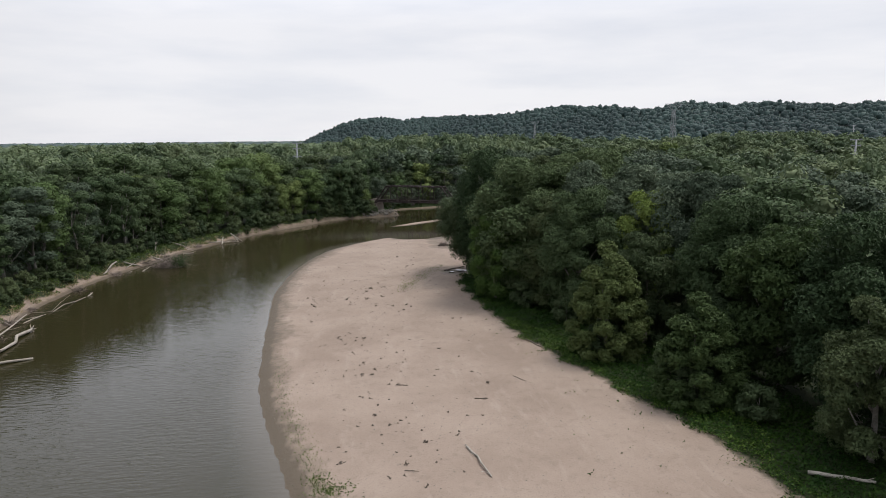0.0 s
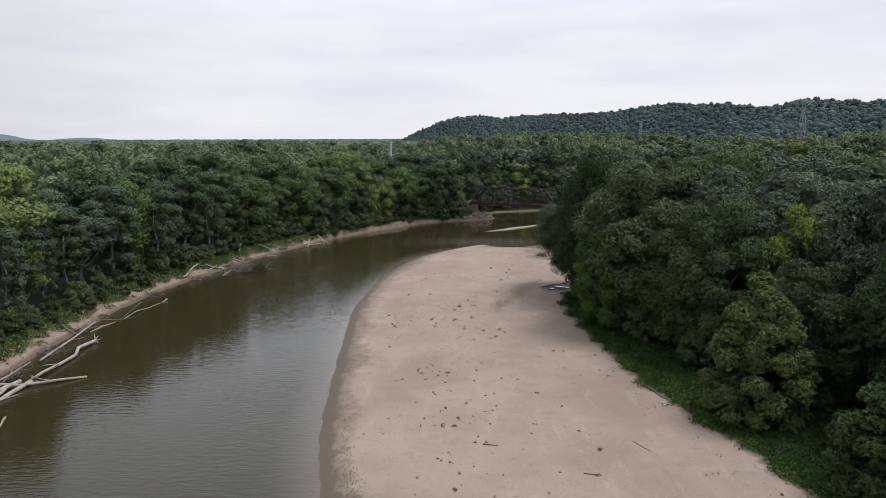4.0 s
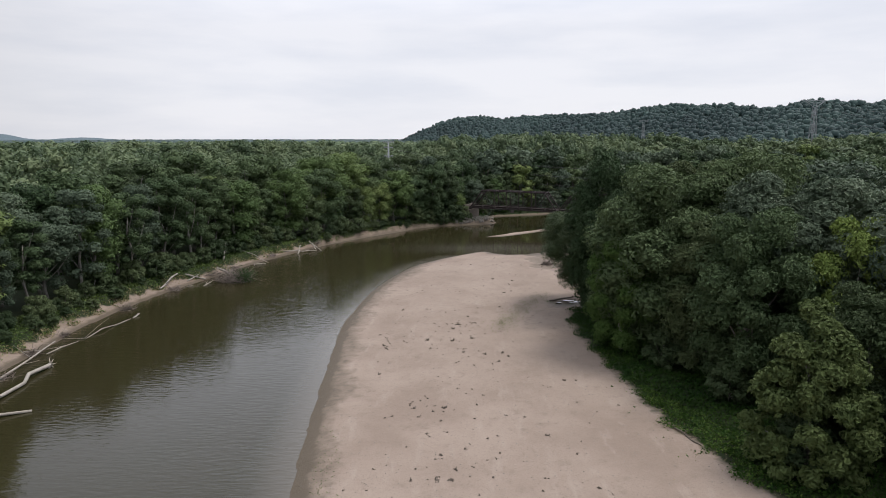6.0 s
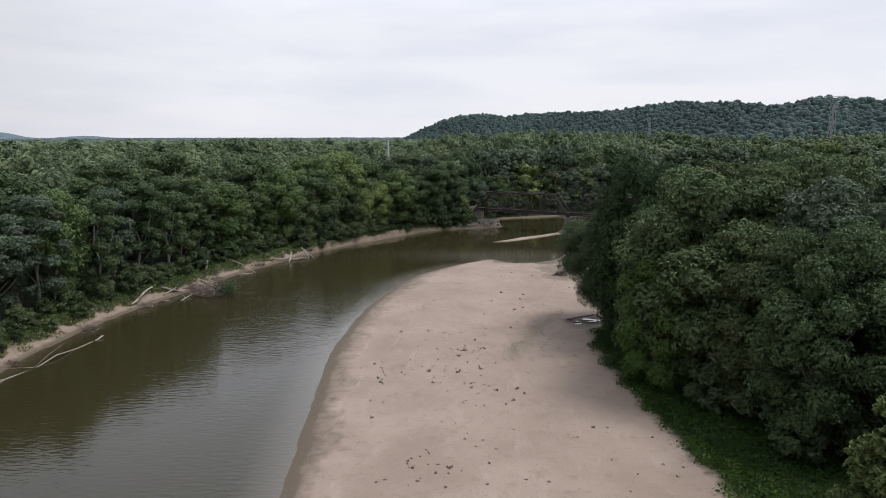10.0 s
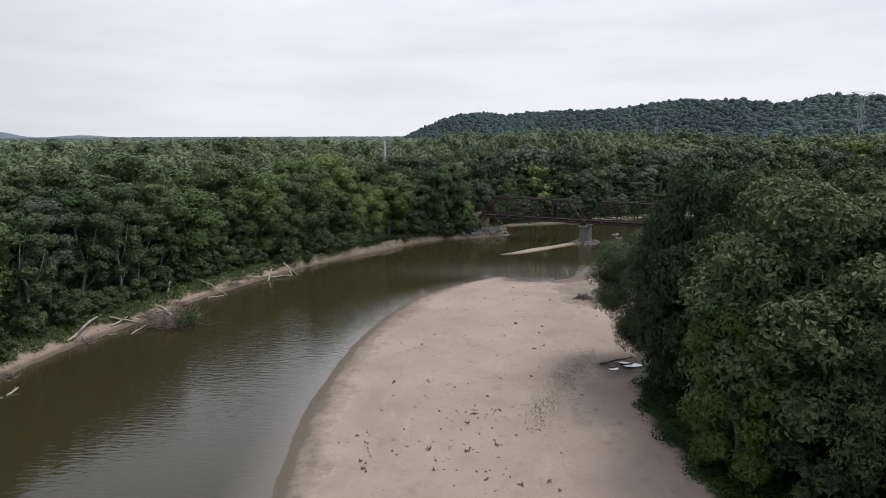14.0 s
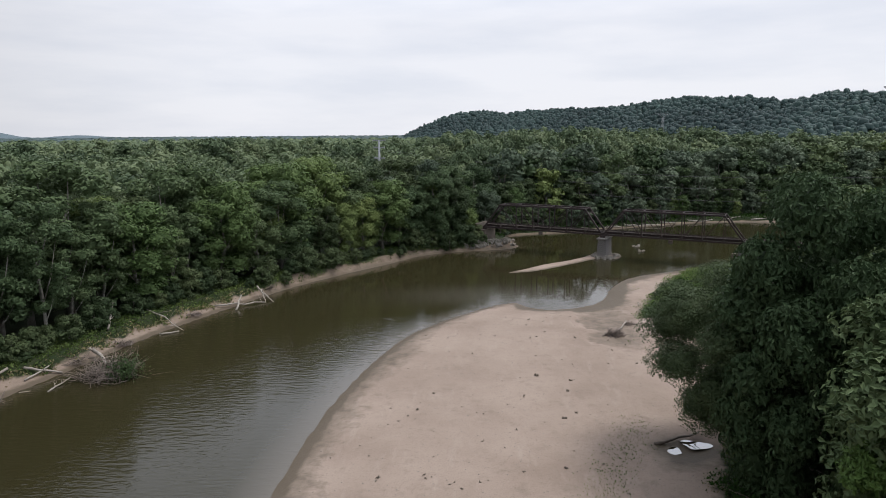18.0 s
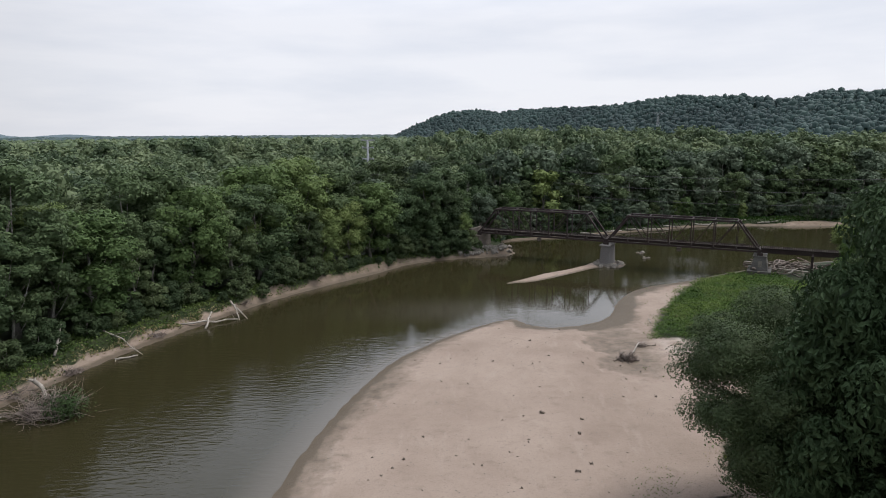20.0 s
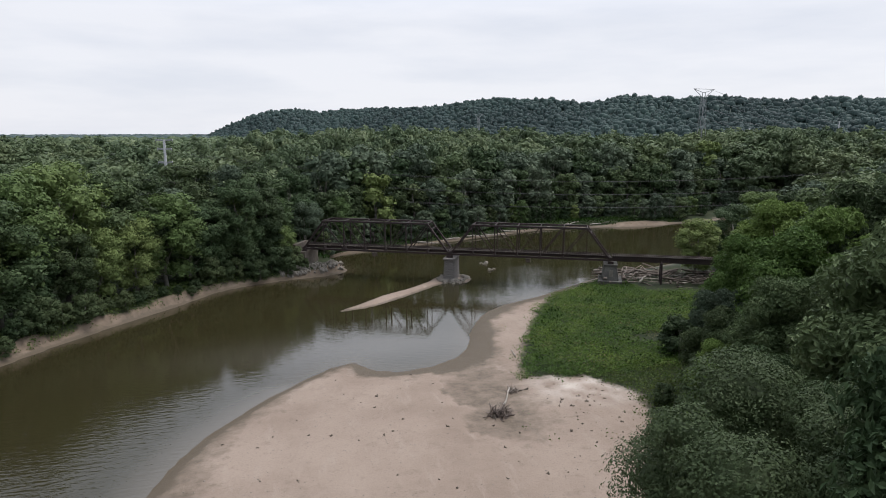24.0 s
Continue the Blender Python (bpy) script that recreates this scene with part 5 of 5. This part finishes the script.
v, f = leaf_cards(q, q - np.array([3.4, -0.6, 0.6]), 0.24, rr_)
part("leaves", mesh_np("leaves", v, f, LEAF_OLIVE), None, fallen, "last yellow-green leaves")
part("trunk", log_mesh("trunk", (-7, 9, 1.6), (1.5, 1.0, 0.5), 0.34, 0.2, 9, 4, 5), None, fallen, "bleached trunk reaching the bank")

# the log jam under the approach
jam = thing("log_jam", "grey tangled driftwood logs jammed under the bridge approach", "log jam", pose(99, 296.5, 0))
rr_ = np.random.default_rng(12)
for k in range(170):
    u, w = rr_.uniform(-16, 15), rr_.normal(0, 4.6)
    c_ = np.array([u * 0.93 + w * 0.35, -u * 0.30 + w * 0.93 - 1, 1.0 + rr_.uniform(0.2, 2.8) * max(0.2, 1 - abs(w) / 11)])
    if u > 4:
        c_[1] -= (u - 4) * 0.45
    a_ = rr_.normal(0.2, 0.7)
    d = np.array([math.cos(a_), math.sin(a_), rr_.normal(0, 0.12)]) * rr_.uniform(2.0, 5.5)
    g = rr_.uniform(0.10, 0.30)
    me = log_mesh("jammed_log", c_ - d, c_ + d, g, g * 0.6, 500 + k, int(rr_.integers(0, 3)), 0, DRIFT if rr_.uniform() < 0.06 else TWIG if rr_.uniform() < 0.35 else DRIFT_DARK)
    part("jammed_log", me, None, jam)

# ================= puddles =================
for i, (x, y, sx, sy, turn) in enumerate([(25.4, 181.3, 1.0, 1.1, 0.4), (28.9, 182.8, 2.1, 1.6, 0.2)]):
    bm = bmesh.new()
    ring = [bm.verts.new((math.cos(a) * sx * (1 + 0.18 * math.sin(3 * a + i)), math.sin(a) * sy * (1 + 0.15 * math.cos(2 * a)), 0)) for a in np.linspace(0, 6.283, 28)[:-1]]
    bm.faces.new(ring)
    ob = part("puddle", bm, None, None)
    PUD = WATER.copy()
    PUD.name = "puddle_water"
    PUD.node_tree.nodes["Principled BSDF"].inputs["IOR"].default_value = 3.6
    ob.data.materials.append(PUD)
    a = ob.data.attributes.new("depth", "FLOAT", "POINT"); a.data.foreach_set("value", np.full(27, 5.0, np.float32))
    a = ob.data.attributes.new("still", "FLOAT", "POINT"); a.data.foreach_set("value", np.ones(27, np.float32))
    z = float(ground_at(np.array([x]), np.array([y]))[0][0])
    ob.location, ob.rotation_euler = (x, y, z + 0.10), (0, 0, turn)
    tagged(ob, "still puddle in damp sand, mirroring the sky", "puddle")

# ================= power line =================
def steel_pole(x, y, top, arms, width, turn, label):
    t = thing("power_pole", label, "power pole", pose(x, y, 2.0, 0, 0, turn), "power poles")
    h = top - 2.0
    v, f = tube_arrays([(0, 0, 0), (0, 0, h * 0.5), (0, 0, h)], [0.75, 0.6, 0.4], 12)
    part("shaft", mesh_np("shaft", v, f, STEEL, True), None, t)
    for k, z in enumerate(arms):
        for side in (-1, 1):
            w = width * (1.0 if k == 0 else 0.85)
            part("cross_arm", bar((0, 0, z - 2.3), (side * w, 0, z - 2.0), 0.45, 0.55), STEEL, t)
            v, f = tube_arrays([(side * w, 0, z - 2.0), (side * w, 0, z - 2.9)], [0.1, 0.1], 6)
            part("insulator", mesh_np("insulator", v, f, STEEL, True), None, t)
    return t


steel_pole(-34.1, 396, 36.2, [36.2, 33.2, 28.6, 24.0], 2.9, -15, "grey tubular steel power pole with cross arms")
steel_pole(601, 745, 50, [49.5, 45, 40, 35], 4.0, 30, "grey tubular steel power pole beyond the woods")
steel_pole(467, 720, 42, [41.5, 38], 3.5, 30, "grey tubular steel power pole beyond the woods")
steel_pole(262, 322, 36, [36, 33, 28.6, 24.0], 2.9, -15, "grey tubular steel power pole with cross arms")


def lattice(x, y, scale, turn):
    t = thing("lattice_tower", "grey steel lattice transmission tower above the woods", "pylon", pose(x, y, 1.0, 0, 0, turn), "lattice towers")
    levels = [(0, 4.2), (14, 3.0), (26, 2.2), (36, 1.6), (48, 1.2), (56.5, 0.9)]
    levels = [(z * scale, w * scale) for z, w in levels]
    g = 0.24 * scale
    for (z0, w0), (z1, w1) in zip(levels[:-1], levels[1:]):
        cs = [(-1, -1), (1, -1), (1, 1), (-1, 1)]
        for i, (a, b) in enumerate(cs):
            c_, d = cs[(i + 1) % 4]
            part("leg", bar((a * w0, b * w0, z0), (a * w1, b * w1, z1), g, g), STEEL, t)
            part("brace", bar((a * w0, b * w0, z0), (c_ * w1, d * w1, z1), g * 0.6, g * 0.6), STEEL, t)
            part("brace", bar((c_ * w0, d * w0, z0), (a * w1, b * w1, z1), g * 0.6, g * 0.6), STEEL, t)
            part("brace", bar((a * w1, b * w1, z1), (c_ * w1, d * w1, z1), g * 0.6, g * 0.6), STEEL, t)
    zt = 56.5 * scale
    for side in (-1, 1):
        part("arm", bar((side * 1.0 * scale, 0, zt), (side * 7.5 * scale, 0, zt + 4.4 * scale), g, g), STEEL, t)
        part("arm", bar((side * 1.0 * scale, 0, zt + 2.6 * scale), (side * 7.5 * scale, 0, zt + 4.4 * scale), g, g), STEEL, t)
        part("arm", bar((side * 1.0 * scale, 0, zt), (side * 1.0 * scale, 0, zt + 2.6 * scale), g, g), STEEL, t)
    part("bridge_beam", bar((-7.5 * scale, 0, zt + 4.4 * scale), (7.5 * scale, 0, zt + 4.4 * scale), g, g), STEEL, t)
    part("cross_tie", bar((-1 * scale, 0, zt + 2.6 * scale), (1 * scale, 0, zt + 2.6 * scale), g, g), STEEL, t)
    return t


lattice(234.3, 473, 1.0, 10)
lattice(274, 1005, 1.0, 10)
lattice(-243, 515, 0.55, 10)


def wire(a, b, sag, rad=0.035):
    a, b = np.array(a, float), np.array(b, float)
    pts = [a + (b - a) * t - np.array([0, 0, 4 * sag * t * (1 - t)]) for t in np.linspace(0, 1, 25)]
    v, f = tube_arrays(pts, [rad] * 25, 5)
    ob = new("power_line", mesh_np("power_line", v, f, WIRE, True))
    return tagged(ob, "thin grey overhead power line wire", "power line", "power lines")


for z in (33.0, 28.4, 23.8):
    for side in (-1, 1):
        dx, dy = 2.5 * math.cos(radians(-15)) * side, 2.5 * math.sin(radians(-15)) * side
        wire((-34.1 + dx, 396 + dy, z - 0.9), (262 + dx, 322 + dy, z - 0.9), 10.5)
for k, z in enumerate((45, 40, 35)):
    wire((234.3 + 3, 473, 58 - k * 6), (601, 745, z), 8, 0.09)
wire((234.3 + 7, 473, 61), (601, 745, 49.5), 5, 0.07)
for k, z in enumerate((45, 40, 35)):
    wire((601, 745, z), (1050, 1010, z + 6), 8, 0.10)

# ================= grass, weeds, litter on the sand =================
def cards(name, label, mat, xy, size, heap, seed, cat="grass", up=0.35):
    """Low leaves and blades strewn over the ground, one mesh."""
    rr_ = np.random.default_rng(seed)
    z = ground_at(xy[:, 0], xy[:, 1])[0]
    tuft = 0.5 + 0.5 * np.sin(xy[:, 0] * 1.1 + 1.9 * np.sin(xy[:, 1] * 0.7)) * np.sin(xy[:, 1] * 0.9 + xy[:, 0] * 0.3)
    drift = 0.5 + 0.5 * np.sin(xy[:, 0] * 0.23 + 2.1 * np.sin(xy[:, 1] * 0.16)) * np.sin(xy[:, 1] * 0.21 + 1.0)
    pts = np.c_[xy, z + rr_.uniform(0.02, 1, len(xy)) * heap * (0.3 + 0.5 * tuft + 0.3 * drift)]
    nrm = np.c_[rr_.normal(0, 0.6, (len(xy), 2)), np.full(len(xy), up)]
    v, f = leaf_cards(pts, nrm, size, rr_, 3)
    tone = np.repeat(np.clip(rr_.normal(0.12 + 0.28 * tuft + 0.5 * drift, 0.14), 0, 1), 3)
    ob = new(name, mesh_np(name, v, f, mat, False, {"tone": tone}))
    return tagged(ob, label, cat, kind="stuff")


r = np.random.default_rng(55)
def strew(count, x0, x1, y0, y1, test):
    xy = np.c_[r.uniform(x0, x1, count), r.uniform(y0, y1, count)]
    z, veg, wet, earth, d = ground_at(xy[:, 0], xy[:, 1])
    return xy[test(xy[:, 0], xy[:, 1], veg, wet, d)]


def ragged(x, y):
    return 0.30 * np.sin(x * 0.8 + np.sin(y * 0.5)) * np.sin(y * 0.7) + r.normal(0, 0.12, len(x))


bare = lambda x, y: np.exp(-(((x - 66.5) / 4.5) ** 2 + ((y - 250.5) / 3.0) ** 2)) > 0.45
xy = strew(180000, 36, 98, 236, 305, lambda x, y, veg, wet, d: (veg + ragged(x, y) > 0.55) & (d > 1) & ~bare(x, y) & ~((x > 86) & (y > 283 + (x - 86) * -0.3)))
cards("grass", "bright green rank weeds and grass", GRASS, xy, 0.165, 1.2, 1, up=0.9)
xy = strew(14000, 36, 98, 236, 300, lambda x, y, veg, wet, d: (veg + ragged(x, y) > 0.5) & (d > 1) & (np.sin(x * 0.31 + 2 * np.sin(y * 0.23)) * np.sin(y * 0.37) > 0.25) & ~((x > 86) & (y > 283 + (x - 86) * -0.3)))
cards("weeds", "yellowing weeds among the grass", STRAW, xy, 0.15, 1.0, 11)
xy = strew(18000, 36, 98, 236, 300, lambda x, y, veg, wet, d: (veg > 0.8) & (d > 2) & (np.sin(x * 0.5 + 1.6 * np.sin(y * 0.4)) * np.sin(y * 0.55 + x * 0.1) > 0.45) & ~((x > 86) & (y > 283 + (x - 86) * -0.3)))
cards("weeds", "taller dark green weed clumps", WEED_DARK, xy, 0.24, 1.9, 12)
# shade under the trees comes from this darker leaf colour
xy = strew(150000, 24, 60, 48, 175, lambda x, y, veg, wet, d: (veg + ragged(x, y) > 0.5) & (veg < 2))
cards("grass", "green weeds along the edge of the wood, tree shade in their colour", WEED_DARK, xy, 0.19, 0.8, 2, up=0.8)
# sunlit strip, its light given by the brighter leaf colour
xy = strew(90000, 24, 60, 48, 150, lambda x, y, veg, wet, d: (veg + ragged(x, y) > 0.55) & (dist_to(VEG_S, x, y) < 4.5 + 2.5 * np.sin(y * 0.21 + x * 0.1)) & ((y < 128) | (r.uniform(0, 1, len(x)) < 0.35)))
cards("grass", "fresh green weeds along the sand's edge, sunlight in their colour", GRASS, xy, 0.16, 0.7, 14, up=0.8)
xy = strew(60000, 22, 60, 48, 175, lambda x, y, veg, wet, d: (veg + 0.8 * ragged(x, y) > 0.36) & (veg + 0.8 * ragged(x, y) < 0.60) & (r.uniform(0, 1, len(x)) < 0.7))
cards("weeds", "dry straw and drift litter along the sand's edge", STRAW, xy, 0.10, 0.22, 15)
xy = strew(60000, 30, 70, 175, 240, lambda x, y, veg, wet, d: (veg + ragged(x, y) > 0.5))
cards("weeds", "green and straw-coloured weeds at the wood's edge", WEED, xy, 0.18, 0.9, 3)
xy = strew(3500, 28, 62, 180, 245, lambda x, y, veg, wet, d: (veg > 0.05) & (veg < 0.6) | ((np.abs(x - 46) < 7) & (np.abs(y - 226) < 12) & (r.uniform(0, 1, len(x)) < 0.12)))
cards("weeds", "dry and green stems scattered over the sand", STRAW, xy, 0.11, 0.45, 4)
def along_bank(count, lo, hi, keep_test):
    st, off = r.uniform(0, length[-1], count), r.uniform(lo, hi, count)
    xy = np.array([bank_point(a, b) for a, b in zip(st, off)])
    z, veg, wet, earth, d = ground_at(xy[:, 0], xy[:, 1])
    return xy[keep_test(xy[:, 0], xy[:, 1], veg, d)]


xy = along_bank(46000, 0.8, 11.0, lambda x, y, veg, d: veg + 1.5 * ragged(x, y) > np.where(y < 262, 0.42, 0.12))
cards("weeds", "rank green weeds on top of the cut bank", WEED, xy, 0.24, 0.9, 5)
xy = along_bank(20000, 0.8, 6.5, lambda x, y, veg, d: (veg + 1.6 * ragged(x, y) > 0.25) & (veg < 0.9) & (y < 262))
cards("weeds", "dry straw-coloured grass hanging over the cut bank", STRAW, xy, 0.26, 0.7, 6)
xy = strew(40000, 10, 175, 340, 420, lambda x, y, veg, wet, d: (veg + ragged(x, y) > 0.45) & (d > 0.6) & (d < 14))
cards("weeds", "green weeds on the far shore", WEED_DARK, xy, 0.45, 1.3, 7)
xy = strew(60000, -22, 4, 50, 135, lambda x, y, veg, wet, d: (d > 1.6) & (d < 5.5) & (r.uniform(0, 1, len(x)) < np.clip((118 - y) / 70, 0, 0.9) * np.exp(-((d - 3.2) / 1.3) ** 2)))
cards("weeds", "thin green sprouts along the damp sand margin", WEED, xy, 0.10, 0.12, 8)
xy = np.r_[r.normal(0, 1, (420, 2)) * [1.2, 0.9] + [-4.3, 67], r.normal(0, 1, (160, 2)) * [0.8, 0.6] + [-5.8, 69.5]]
cards("weeds", "green sprouting patch on the damp sand", WEED, xy, 0.14, 0.25, 9)
t_ = r.uniform(0, 1, 1500)
xy = np.c_[np.interp(t_, [0, 0.4, 0.7, 1], [10.2, 13.5, 17.5, 23.5]), np.interp(t_, [0, 0.4, 0.7, 1], [160, 168, 177, 189])] + r.normal(0, 1, (1500, 2)) * [1.3, 2.0]
cards("weeds", "thin green weeds sprouting on the sand", WEED, xy, 0.11, 0.16, 10)
# dark tufts and scraps on the open sand, in drifts
rr_ = np.random.default_rng(77)
pts = []
for cx, cy, sx, sy, k in [(-2.5, 121, 2.5, 2.5, 30), (0, 104, 4, 7, 50), (3, 83, 3, 5, 46), (6, 72, 4, 5, 24), (-11, 151, 0.5, 2.6, 12), (1, 157, 4, 5, 44), (3.4, 162, 2, 0.8, 22), (-3, 162, 6, 10, 46),
                          (2, 140, 7, 12, 60), (5, 112, 8, 14, 40), (-5, 178, 8, 6, 34), (44, 226, 5, 8, 60), (34, 218, 6, 6, 20), (8, 190, 9, 8, 30), (5, 215, 10, 14, 40), (15, 238, 8, 8, 30), (20, 95, 8, 20, 26), (12, 130, 8, 20, 30)]:
    pts.append(rr_.normal(0, 1, (k, 2)) * [sx, sy] + [cx, cy])
pts = np.concatenate(pts)
d = ground_at(pts[:, 0], pts[:, 1])[4]
pts = pts[(d > 3) & (rr_.uniform(0, 1, len(pts)) < 0.65)]
tw = []
for i, (x, y) in enumerate(pts):
    z = float(ground_at(np.array([x]), np.array([y]))[0][0])
    s_ = rr_.uniform(0.05, 0.14) if i % 7 else rr_.uniform(0.15, 0.28)
    for _ in range(11):
        a = np.array([x, y, z + 0.02]) + rr_.normal(0, 0.6, 3) * s_ * [1, 1, 0]
        dv_ = rr_.normal(0, 0.55, 3) * s_; dv_[2] = abs(dv_[2]) * 1.2
        tw.append(tube_arrays([a, a + dv_], [0.10 * (s_ / 0.3), 0.025], 4))
v, f = join(tw)
tagged(new("litter", mesh_np("litter", v, f, DRIFT_DARK, False)), "dark tufts and scraps of flood litter on the sand", "litter", kind="stuff")
# pebbles
xy = strew(3500, -20, 40, 55, 262, lambda x, y, veg, wet, d: (d > 0.5) & (veg < 0.4))
k = len(xy); v0, f0 = ICO0
sz = r.uniform(0.03, 0.09, k)
zz = ground_at(xy[:, 0], xy[:, 1])[0]
vv = (v0[None] * sz[:, None, None] * np.array([1, 1, 0.6]) + np.c_[xy, zz + 0.01][:, None, :]).reshape(-1, 3)
ff = (f0[None] + (np.arange(k) * len(v0))[:, None, None]).reshape(-1, 3)
tagged(new("pebbles", mesh_np("pebbles", vv, ff, ROCK, True)), "small pebbles scattered over the sand bar", "pebbles", kind="stuff")
